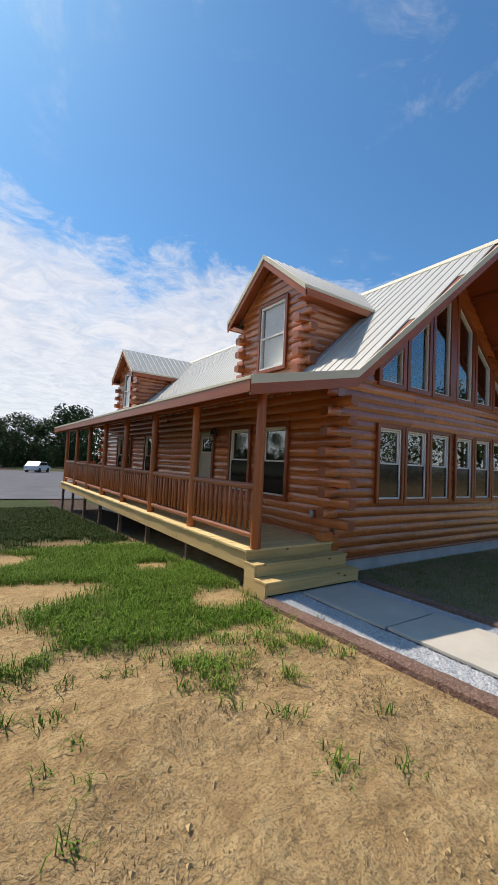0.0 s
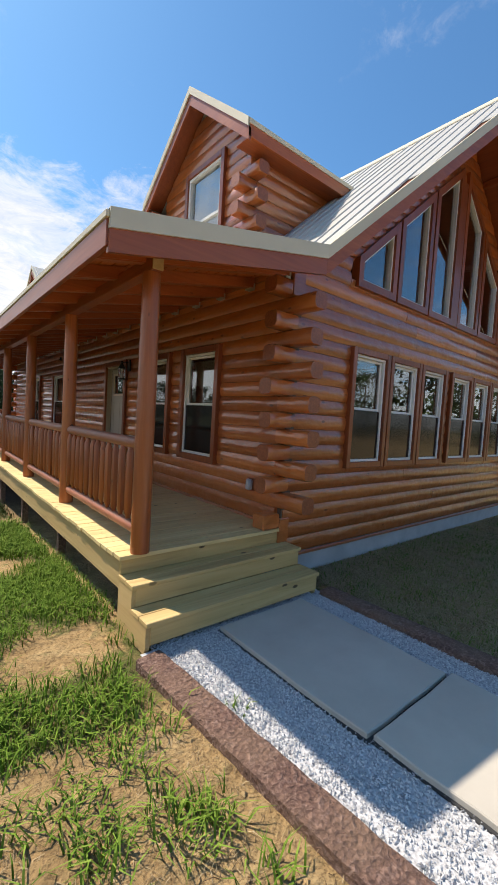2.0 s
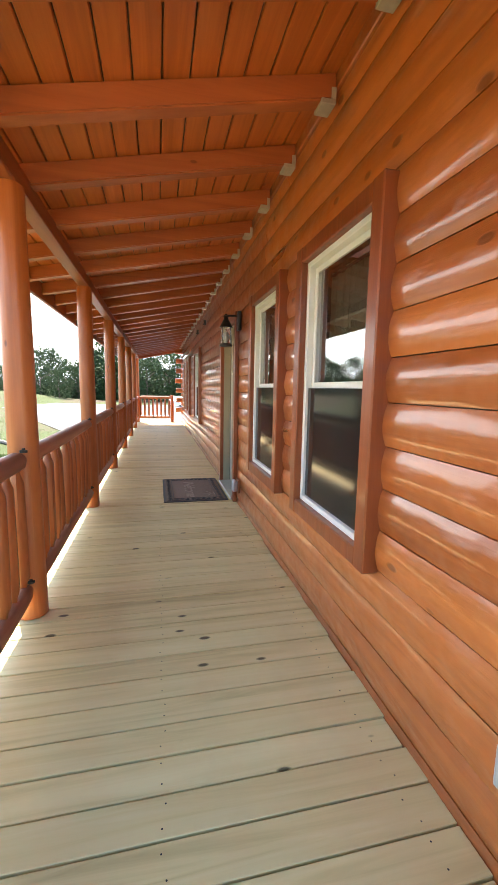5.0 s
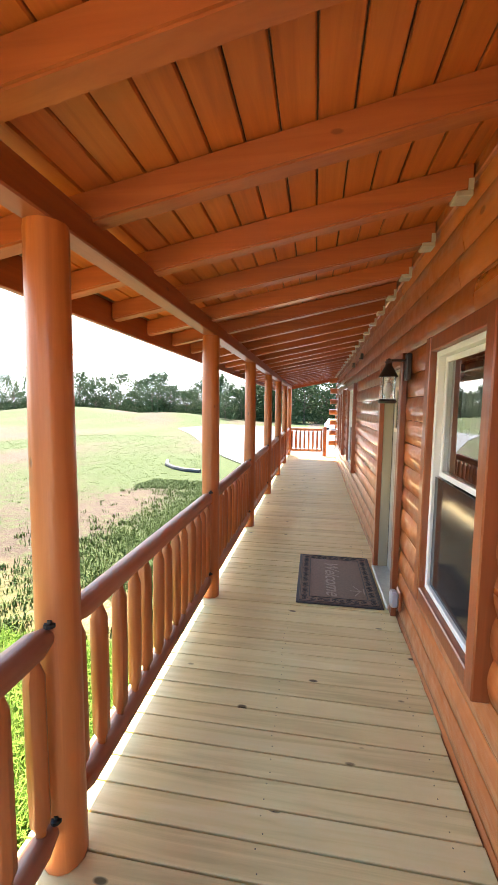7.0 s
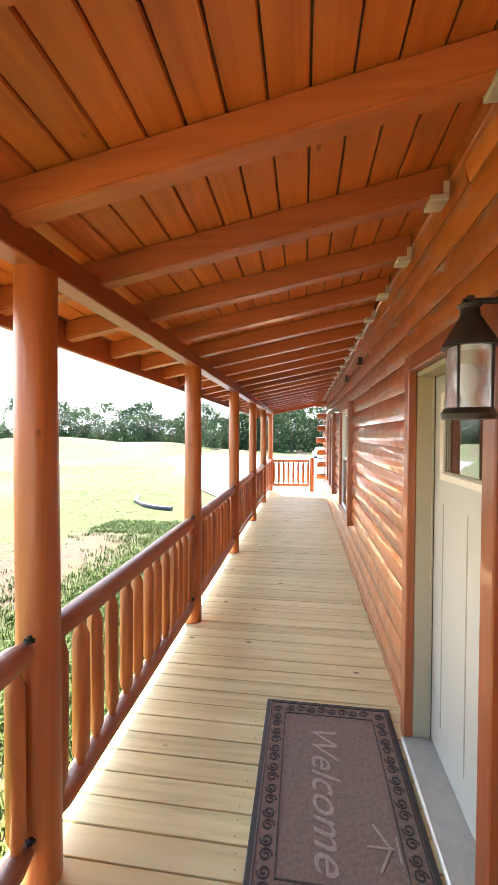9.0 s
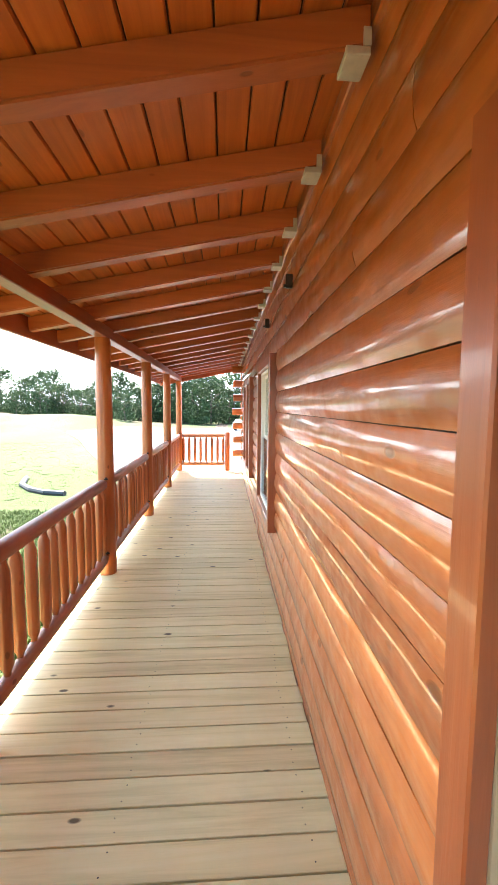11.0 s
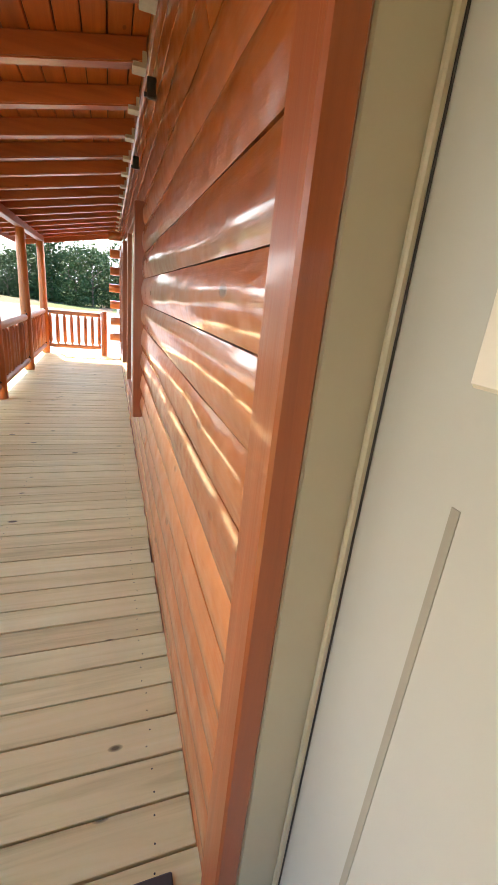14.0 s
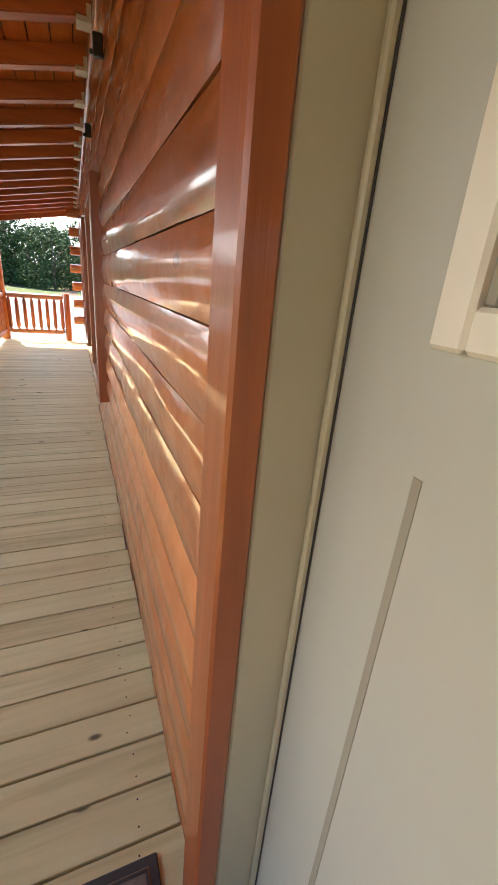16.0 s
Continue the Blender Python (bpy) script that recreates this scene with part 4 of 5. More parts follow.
        y_w = cy + sg * (hw + 0.035)
        vs = [bm.verts.new((x_, y_, LOW + PITCH * x_ + d)) for x_ in (xf - 0.05, xe - 0.05) for y_ in (y_w, y_w + sg * 0.14) for d in (0.028, 0.036)]
        for q in ((0, 1, 3, 2), (4, 6, 7, 5), (0, 4, 5, 1), (2, 3, 7, 6), (0, 2, 6, 4), (1, 5, 7, 3)):
            bm.faces.new([vs[j] for j in q])
        part("flashing", bm, GREY, ob)
    return ob


dormer(2.55, "gabled log dormer with one sash window and pale metal roof")
dormer(13.2, "gabled log dormer with one sash window and pale metal roof")

# ---- porch ----
deck = tagged(new("porch_floor"), "pale weathered treated-pine deck boards", "deck", kind="structure")
DECK_END = 15.2
part("rim_joist", boxed((DECK_X, 0.03, 0.33), (DECK_X + 0.04, DECK_END, DECK_Z - 0.035), 0.004), RIM, deck, "yellow treated rim joist")
part("rim_joist", boxed((DECK_X + 0.045, DECK_END - 0.04, 0.33), (-0.04, DECK_END, DECK_Z - 0.035), 0.004), STEP, deck)
part("rim_joist", boxed((DECK_X + 0.045, 0.03, 0.33), (-0.04, 0.07, DECK_Z - 0.035), 0.004), STEP, deck)
part("joist", boxed((-0.9, 0.08, 0.35), (-0.86, DECK_END - 0.05, DECK_Z - 0.036)), RIM, deck)
# added black sheet, no real part: its colour gives the board gaps their shade
part("joist_layer", boxed((DECK_X + 0.05, 0.08, DECK_Z - 0.13), (-0.01, DECK_END - 0.05, DECK_Z - 0.1)), SILT_AND_SHADE, deck, "black sheet added under the boards as shade in the gaps")
board_meshes = []
for i in range(4):
    bm = boxed((DECK_X - 0.03, 0.0, DECK_Z - 0.034), (-0.006, 0.1302, DECK_Z), 0.002)
    board_meshes.append(finish("deck_board", bm, DECK, False))
n_boards = int((DECK_END - 0.02) / 0.1383)
for i in range(n_boards):
    ob = new("deck_board", board_meshes[i % 4])
    ob.parent = deck
    ob.location = (rng.uniform(-0.006, 0.006), -0.034 + i * 0.1383, rng.uniform(-0.0015, 0.0015))

bm = bmesh.new()
for i in range(110):
    for x in (-1.68, -0.88, -0.12):
        for d in (0.03, 0.1):
            bmesh.ops.create_circle(bm, cap_ends=True, segments=6, radius=0.0032, matrix=pose(x + rng.uniform(-0.012, 0.012), i * 0.1383 - 0.034 + d + rng.uniform(-0.008, 0.008), DECK_Z + 0.0022))
tagged(part("deck_screws", bm, BOLT, deck), kind="stuff")

# supports under the deck
support_mesh = finish("deck_support", boxed((-0.045, -0.045, -1.0), (0.045, 0.045, 0.34), 0.005), TIMBER, False)
for i in range(1, POSTS):
    ob = new("deck_support", support_mesh)
    ob.location = (DECK_X + 0.12, BAY * i, 0.0)
    tagged(ob, "square timber support post under the deck", "post", "deck supports")

BEAM_LO, BEAM_HI = 2.915, 3.01
beam = part("porch_beam", boxed((POST_X - 0.05, -0.1, BEAM_LO), (POST_X + 0.05, ROOF_END - 0.15, BEAM_HI + 0.02), 0.006), TRIM_Y)
tagged(beam, "brown stained timber beam on the porch posts", "beam")
part("beam_end", boxed((POST_X - 0.046, -0.112, BEAM_LO + 0.004), (POST_X + 0.046, -0.101, BEAM_HI + 0.01), 0.002), RIM, beam, "raw pale end grain")

for i in range(POSTS):
    bm = bmesh.new()
    hs = [0.002, 0.02, 0.5, 1.0, 1.5, 2.0, BEAM_LO - DECK_Z - 0.03, BEAM_LO - DECK_Z]
    lathe(bm, [(DECK_Z + h_, 0.082 * (0.97 if j in (0, 7) else 1.0) - 0.004 * h_) for j, h_ in enumerate(hs)], 14, pose(POST_X, BAY * i, 0), 0.07, i * 5.3)
    ob = part("porch_post", bm, POLE, smooth=True)
    tagged(ob, "round peeled-log porch post stained orange-brown", "post", "porch posts")


def railing(name, a, b, along_y, other, count):
    """A bay of log railing between two posts."""
    ob = thing(name, "log railing with round rails and tapered round balusters", "railing", "porch railings")
    lo, hi = a + 0.07, b - 0.07
    for nm, z, r in (("top_rail", 1.53, 0.052), ("bottom_rail", 0.8, 0.048)):
        bm = bmesh.new()
        m = pose(other, lo, z, -90, 0, 0) if along_y else pose(lo, other, z, 0, 90, 0)
        n = 9
        rings = [((hi - lo) * j / (n - 1), r * (0.62 if j in (0, n - 1) else 1.0)) for j in range(n)]
        rings = [rings[0], (0.07, r * 0.97)] + rings[1:-1] + [(hi - lo - 0.07, r * 0.97), rings[-1]]
        lathe(bm, rings, 12, m, 0.09, a * 2.1 + z)
        rail = part(nm, bm, RAIL_Y if along_y else RAIL_X, ob, smooth=True)
        for e in (lo + 0.005, hi - 0.005):
            bm = bmesh.new()
            q = pose(other + 0.02, e, z + 0.052, 0, 0, 0) if along_y else pose(e, other, z + 0.05, 0, 0, 0)
            lathe(bm, [(-0.012, 0.02), (0.0, 0.02), (0.002, 0.009), (0.012, 0.008)], 8, q)
            part("bolt", bm, BOLT, rail)
    for j in range(count):
        u = a + (b - a) * (j + 0.75) / (count + 0.5)
        bm = bmesh.new()
        r = 0.036 + rng.uniform(-0.003, 0.003)
        m = pose(other, u, 0, rng.uniform(-0.5, 0.5), rng.uniform(-0.5, 0.5), rng.uniform(0, 90)) if along_y else pose(u, other, 0)
        lathe(bm, [(0.82, 0.017), (0.865, 0.02), (0.9, r), (1.15, r * 1.02), (1.42, r), (1.465, 0.021), (1.51, 0.017)], 9, m, 0.1, u * 3.3)
        part("baluster", bm, POLE, ob, smooth=True)
    return ob


for i in range(POSTS - 1):
    railing("porch_railing", BAY * i, BAY * (i + 1), True, POST_X, 13)
railing("porch_railing", POST_X, -0.36, False, BAY * 7, 8)
bm = bmesh.new()
lathe(bm, [(DECK_Z + 0.002, 0.06), (1.2, 0.062), (1.6, 0.06), (1.62, 0.045)], 12, pose(-0.36, BAY * 7, 0), 0.06, 3.0)
tagged(part("newel_post", bm, POLE, smooth=True), "short round log post ending the railing", "post")

# porch ceiling: boards along the porch, in one mesh, on sloping rafters
bm = bmesh.new()
x = -0.48 - 13 * 0.1228
while x < -0.02:
    x2 = min(x + 0.1228, -0.01)
    out = [(x + 0.007, 0.0), (x2 - 0.007, 0.0), (x2 - 0.003, 0.007), (x2 - 0.003, 0.018), (x + 0.003, 0.018), (x + 0.003, 0.007)]
    prism(bm, out, -0.43, ROOF_END - 0.03, lambda p, q, s: Vector((p, s, roof_z(p) - 0.045 + q)))
    x = x2
tagged(part("porch_ceiling", bm, CEIL), "brown tongue-and-groove boards under the porch roof", "ceiling", kind="structure")
bm = bmesh.new()
prism(bm, [(EAVE_X + 0.03, 0.0), (-0.005, 0.0), (-0.005, 0.008), (EAVE_X + 0.03, 0.008)], -0.43, ROOF_END - 0.03, lambda p, q, s: Vector((p, s, roof_z(p) - 0.026 + q)))
tagged(part("porch_sheathing", bm, ROOM), "dark sheathing above the ceiling boards", "ceiling", kind="structure")

RAFTER_DEPTH = 0.115
for i in range(27):
    y = 0.05 + 0.585 * i
    bm = bmesh.new()
    xs_ = (EAVE_X + 0.03, -0.035)
    vs = [bm.verts.new((x_, y + d, roof_z(x_) - 0.046 - e)) for x_ in xs_ for d in (-0.045, 0.045) for e in (0.0, RAFTER_DEPTH)]
    for q in ((0, 1, 3, 2), (4, 6, 7, 5), (0, 4, 5, 1), (2, 3, 7, 6), (0, 2, 6, 4), (1, 5, 7, 3)):
        bm.faces.new([vs[j] for j in q])
    bmesh.ops.bevel(bm, geom=[e for e in bm.edges if abs(e.verts[0].co.x - e.verts[1].co.x) > 0.5], offset=0.008, segments=2, affect="EDGES")
    ob = part("rafter", bm, TRIM_X)
    tagged(ob, "reddish stained sloping porch rafter", "rafter", "porch rafters")
    zz = roof_z(-0.06) - 0.046 - RAFTER_DEPTH
    bm = bmesh.new()
    box(bm, (-0.105, y - 0.05, zz - 0.025), (-0.032, y + 0.05, zz + 0.0), 0.003)
    box(bm, (-0.055, y - 0.05, zz), (-0.032, y - 0.046, zz + 0.05), 0)
    part("hanger", bm, GALV, ob, "pale metal rafter hanger")

# steps
steps = thing("porch_steps", "three-riser treated-pine steps up to the porch", "steps")
for top, y0 in ((0.455, -0.26), (0.275, -0.53)):
    part("tread_board", boxed((-1.77, y0, top - 0.036), (0.12, y0 + 0.138, top), 0.005), STEP, steps)
    part("tread_board", boxed((-1.77, y0 + 0.142, top - 0.036), (0.12, y0 + 0.285, top), 0.005), STEP, steps)
    part("riser_board", boxed((-1.73, y0 + 0.015, top - 0.18), (0.1, y0 + 0.05, top - 0.037), 0.004), STEP, steps)
part("riser_board", boxed((-1.76, -0.005, 0.456), (0.0, 0.028, DECK_Z - 0.036), 0.004), STEP, steps)
for x in (-1.765, 0.065):
    bm = bmesh.new()
    out = [(0.02, 0.02), (-0.48, 0.02), (-0.505, 0.08), (-0.505, 0.238), (-0.24, 0.238), (-0.24, 0.418), (0.02, 0.418)]
    prism(bm, out, x, x + 0.036, lambda p, q, s: Vector((s, p, q)))
    part("stringer", bm, RIM, steps)

# ---- things on the porch wall ----
lantern = thing("wall_lantern", "black outdoor wall lantern with clear glass", "lantern")
LY, LX = 4.09, -0.17
part("backplate", boxed((-0.05, LY - 0.045, 2.53), (-0.012, LY + 0.045, 2.73), 0.008), BLACK, lantern)
bm = bmesh.new()
lathe(bm, [(0.0, 0.009), (0.15, 0.009)], 8, pose(-0.04, LY, 2.68, 0, -90, 0))
part("arm", bm, BLACK, lantern)
bm = bmesh.new()
lathe(bm, [(2.36, 0.066), (2.375, 0.07), (2.39, 0.062)], 16, pose(LX, LY, 0))
part("base", bm, BLACK, lantern, smooth=True)
bm = bmesh.new()
lathe(bm, [(2.555, 0.072), (2.565, 0.07), (2.6, 0.05), (2.64, 0.026), (2.66, 0.024), (2.67, 0.033), (2.68, 0.014), (2.695, 0.01)], 16, pose(LX, LY, 0))
part("cap", bm, BLACK, lantern, smooth=True)
bm = bmesh.new()
lathe(bm, [(2.391, 0.056), (2.554, 0.056)], 18, pose(LX, LY, 0))
part("glass_shade", bm, LAMPGLASS, lantern, smooth=True).visible_shadow = False
for i in range(4):
    a = math.pi / 4 + i * math.pi / 2
    part("bar", boxed((LX + 0.06 * math.cos(a) - 0.003, LY + 0.06 * math.sin(a) - 0.003, 2.39), (LX + 0.06 * math.cos(a) + 0.003, LY + 0.06 * math.sin(a) + 0.003, 2.556)), BLACK, lantern)
bm = bmesh.new()
lathe(bm, [(2.39, 0.012), (2.42, 0.013), (2.44, 0.022), (2.48, 0.024), (2.51, 0.01)], 10, pose(LX, LY, 0))
part("bulb", bm, VINYL, lantern, smooth=True)


def outlet(y, z):
    ob = thing("outdoor_outlet", "grey weatherproof outlet box on the log wall", "outlet", "outdoor outlets")
    part("mounting_plate", boxed((-0.042, y - 0.058, z - 0.075), (-0.02, y + 0.058, z + 0.075), 0.006), TRIM, ob)
    bm = boxed((-0.1, y - 0.04, z - 0.06), (-0.04, y + 0.04, z + 0.06), 0.014)
    part("cover", bm, GREY, ob, smooth=True)
    part("hinge", boxed((-0.092, y - 0.03, z + 0.058), (-0.06, y + 0.03, z + 0.066), 0.002), GREY, ob)


outlet(0.44, 1.03)
outlet(4.02, 0.86)

for y in (7.32, 8.66):
    ob = thing("eave_clip", "small black cable clip on the top log", "clip", "cable clips")
    part("clip_body", boxed((-0.05, y - 0.014, 3.05), (-0.005, y + 0.014, 3.14), 0.005), BLACK, ob)
    part("clip_hook", boxed((-0.065, y - 0.008, 3.055), (-0.045, y + 0.008, 3.075), 0.003), BLACK, ob)

doormat = thing("doormat", "brown rubber doormat with raised scroll border", "doormat")
mx0, mx1, my0, my1, mz = -0.83, -0.085, 4.29, 5.45, DECK_Z + 0.002
part("mat_base", boxed((mx0, my0, mz), (mx1, my1, mz + 0.01), 0.004), MAT_DARK, doormat)
part("mat_field", boxed((mx0 + 0.025, my0 + 0.025, mz + 0.0095), (mx1 - 0.025, my1 - 0.025, mz + 0.0125), 0.001), MAT, doormat)
bm = bmesh.new()
for o, w in ((0.03, 0.006), (0.115, 0.006)):
    for lo, hi in (((mx0 + o, my0 + o), (mx1 - o, my0 + o + w)), ((mx0 + o, my1 - o - w), (mx1 - o, my1 - o)), ((mx0 + o, my0 + o), (mx0 + o + w, my1 - o)), ((mx1 - o - w, my0 + o), (mx1 - o, my1 - o))):
        box(bm, (*lo, mz + 0.012), (*hi, mz + 0.0165))
part("border_rib", bm, MAT_DARK, doormat)


def scroll(bm, cx, cy, ang):
    pts = []
    for i in range(15):
        a = i * 0.62
        r = 0.028 - 0.0015 * i
        pts.append((cx + r * math.cos(a + ang), cy + r * math.sin(a + ang)))
    for (xa, ya), (xb, yb) in zip(pts, pts[1:]):
        d = Vector((xb - xa, yb - ya, 0))
        nrm = Vector((-d.y, d.x, 0)).normalized() * 0.0035
        q = [Vector((xa, ya, 0)) + nrm, Vector((xb, yb, 0)) + nrm, Vector((xb, yb, 0)) - nrm, Vector((xa, ya, 0)) - nrm]
        lo = [bm.verts.new((p.x, p.y, mz + 0.0125)) for p in q]
        hi = [bm.verts.new((p.x, p.y, mz + 0.0165)) for p in q]
        bm.faces.new(hi)
        for j in range(4):
            bm.faces.new((lo[j], lo[(j + 1) % 4], hi[(j + 1) % 4], hi[j]))


bm = bmesh.new()
k = 0
y = my0 + 0.075
while y < my1 - 0.06:
    for x in (mx0 + 0.075, mx1 - 0.075):
        scroll(bm, x, y, k * math.pi)
    k += 1
    y += 0.062
x = mx0 + 0.15
while x < mx1 - 0.13:
    for yy in (my0 + 0.075, my1 - 0.075):
        scroll(bm, x, yy, k * math.pi)
    k += 1
    x += 0.062
tagged(part("scroll_border", bm, MAT_DARK, doormat), kind="stuff")

letters = bpy.data.curves.new("mat_writing", "FONT")
letters.body, letters.size, letters.extrude, letters.shear, letters.align_x, letters.align_y = "Welcome", 0.2, 0.002, 0.35, "CENTER", "CENTER"
draft = bpy.data.objects.new("draft", letters)
word_mesh = bpy.data.meshes.new_from_object(draft)
bpy.data.objects.remove(draft)
word_mesh.materials.clear()
word_mesh.materials.append(MAT_LIGHT)
word = new("writing", word_mesh)
word.parent = doormat
word.matrix_basis = pose(-0.5, (my0 + my1) / 2 - 0.02, mz + 0.0145, 0, 0, -90)
for q in ((-0.28, my0 + 0.24, 60), (-0.28, my0 + 0.34, -60), (-0.22, my0 + 0.29, 90), (-0.29, my0 + 0.29, 0)):
    part("emblem_stroke", boxed((-0.055, -0.005, 0), (0.055, 0.005, 0.004), 0.001, pose(q[0], q[1], mz + 0.0125, 0, 0, q[2])), MAT_LIGHT, doormat)

# ---- path ----
bed = sheet("gravel_bed", [(-1.8, -0.5), (-1.5, -5.2), (-1.2, -9.0), (0.6, -9.0), (0.3, -5.0), (0.18, -0.45)], GRAVEL_BED, "white gravel bed round the walkway slabs", "gravel", 0.015)


def chippings():
    r = np.random.RandomState(3)
    n = 42000
    y = -0.45 - 4.4 * r.rand(n) ** 1.25
    left, right = -1.7 + (-y - 0.5) * 0.067, 0.17 + 0.02 * (-y)
    x = left + (right - left) * r.rand(n)
    keep = (x < -1.09) | (x > -0.2) | (y > -0.54)
    x, y = x[keep], y[keep]
    n = len(x)
    s = 0.005 + 0.006 * r.rand(n)
    base = np.array([(1, 0, -0.3), (-0.5, 0.8, -0.4), (-0.6, -0.75, -0.3), (0.1, 0.1, 0.9)])
    ang = r.rand(n) * 6.283
    co = np.empty((n, 4, 3))
    jit = 1 + 0.5 * (r.rand(n, 4, 3) - 0.5)
    b = base[None] * jit
    c, sn = np.cos(ang)[:, None], np.sin(ang)[:, None]
    co[:, :, 0] = x[:, None] + s[:, None] * (c * b[:, :, 0] - sn * b[:, :, 1])
    co[:, :, 1] = y[:, None] + s[:, None] * (sn * b[:, :, 0] + c * b[:, :, 1])
    co[:, :, 2] = 0.05 + s[:, None] * b[:, :, 2] * 0.8 + 0.006 * r.rand(n)[:, None]
    f = np.array([(0, 1, 3), (1, 2, 3), (2, 0, 3), (0, 2, 1)])
    faces = (np.arange(n)[:, None, None] * 4 + f[None]).reshape(-1, 3)
    me = bpy.data.meshes.new("gravel")
    me.from_pydata(co.reshape(-1, 3).tolist(), [], faces.tolist())
    me.materials.append(GRAVEL)
    tagged(new("gravel", me), "white and grey crushed stone chippings", "gravel", kind="stuff")


chippings()


def paving_slab(x0, x1, y0, y1, seed):
    """A broad slab with a slightly wavering edge and eased arris."""
    bm = bmesh.new()
    pts = []
    for (ax, ay), (bx, by) in (((x0, y0), (x1, y0)), ((x1, y0), (x1, y1)), ((x1, y1), (x0, y1)), ((x0, y1), (x0, y0))):
        for i in range(10):
            k = i / 10
            px, py = ax + (bx - ax) * k, ay + (by - ay) * k
            w = 0.018 * noise.noise((px * 3 + seed, py * 3, seed))
            pts.append((px + w, py + 0.6 * w))
    cx, cy = (x0 + x1) / 2, (y0 + y1) / 2
    rings = []
    for z, k in ((0.03, 1.0), (0.083, 1.0), (0.09, 0.988)):
        rings.append([bm.verts.new((cx + (p - cx) * k, cy + (q - cy) * k, z)) for p, q in pts])
    n = len(pts)
    for a, c in zip(rings, rings[1:]):
        for i in range(n):
            bm.faces.new((a[i], a[(i + 1) % n], c[(i + 1) % n], c[i]))
    bm.faces.new(rings[-1])
    ob = part("paving_slab", bm, PAVING)
    tagged(ob, "broad tan-grey concrete walkway slab in gravel", "slab", "walkway slabs")


bm = bmesh.new()
for q in ((-1.145, -0.155, -1.965, -0.545), (-1.115, -0.115, -3.345, -1.97), (-1.065, -0.045, -4.715, -3.35), (-0.965, 0.055, -6.12, -4.72)):
    box(bm, (q[0], q[2], 0.03), (q[1], q[3], 0.056))
tagged(part("weed_fabric", bm, SILT_AND_SHADE), "black weed fabric showing at the slab edges", "fabric", kind="structure")
paving_slab(-1.13, -0.17, -1.95, -0.56, 1.0)
paving_slab(-1.1, -0.13, -3.33, -1.975, 2.0)
paving_slab(-1.05, -0.06, -4.7, -3.355, 3.0)
paving_slab(-0.95, 0.04, -6.1, -4.725, 4.0)


def edging(xa, ya, xb, yb, width, top, label):
    d = Vector((xb - xa, yb - ya, 0))
    bm = bmesh.new()
    n = 40
    rows = []
    side = Vector((-d.y, d.x, 0)).normalized() * width / 2
    for i in range(n + 1):
        c = Vector((xa, ya, 0)) + d * (i / n)
        w = [0.012 * noise.noise((i * 0.7 + j * 3.1, xa, 2.0)) for j in range(4)]
        rows.append([bm.verts.new(p) for p in (c + side + Vector((0, 0, -0.05)), c + side * (1 + w[0] * 4) + Vector((0, 0, top - 0.012 + w[1])), c + side * 0.8 + Vector((0, 0, top + w[2])), c - side * 0.8 + Vector((0, 0, top + w[3])), c - side * (1 + w[1] * 4) + Vector((0, 0, top - 0.012 + w[2])), c - side + Vector((0, 0, -0.05)))])
    for a, b_ in zip(rows, rows[1:]):
        for i in range(5):
            bm.faces.new((a[i], a[i + 1], b_[i + 1], b_[i]))
    bm.faces.new(rows[0])
    bm.faces.new(rows[-1][::-1])
    tagged(part("landscape_timber", bm, TIMBER, smooth=True), label, "timber", "path edging")


edging(-1.78, -0.6, -1.525, -4.2, 0.2, 0.095, "weathered reddish-brown landscape timber edging the gravel")
edging(-1.522, -4.22, -1.42, -5.6, 0.2, 0.09, "weathered reddish-brown landscape timber edging the gravel")
edging(0.215, -0.55, 0.29, -3.2, 0.2, 0.1, "dark landscape timber between gravel and lawn")
edging(0.295, -3.22, 0.42, -6.0, 0.2, 0.1, "dark landscape timber between gravel and lawn")

# ---- far setting ----
sheet("road", [(-3.7, 20), (6, 19.5), (30, 20), (30, 60), (-6, 62), (-15, 63), (-19, 53), (-14, 43), (-9.3, 31.5), (-6, 24)], ASPHALT, "wide grey gravel yard beyond the porch", "road", 0.05)
bm = bmesh.new()
sock = [(-8.4, 21.2), (-7.9, 19.8), (-7.1, 18.8), (-6.4, 18.3), (-5.7, 18.1)]
for (xa, ya), (xb, yb) in zip(sock, sock[1:]):
    d = Vector((xb - xa, yb - ya, 0))
    lathe(bm, [(0, 0.1), (d.length, 0.1)], 8, pose(xa, ya, ground_z(xa, ya) + 0.07, 90, 0, math.degrees(math.atan2(d.y, d.x)) + 90))
tagged(part("silt_sock", bm, SILT_AND_SHADE, smooth=True), "dark silt sock lying in a curve on bare soil", "silt sock")
b_ = boxed((-1.25, -0.07, -0.9), (1.25, 0.07, -0.72), 0.01, pose(-4.4, 18.3, 0, 0, 0, 8))
tagged(part("landscape_timber", b_, TIMBER), "loose dark timber lying at the edge of the yard", "timber")


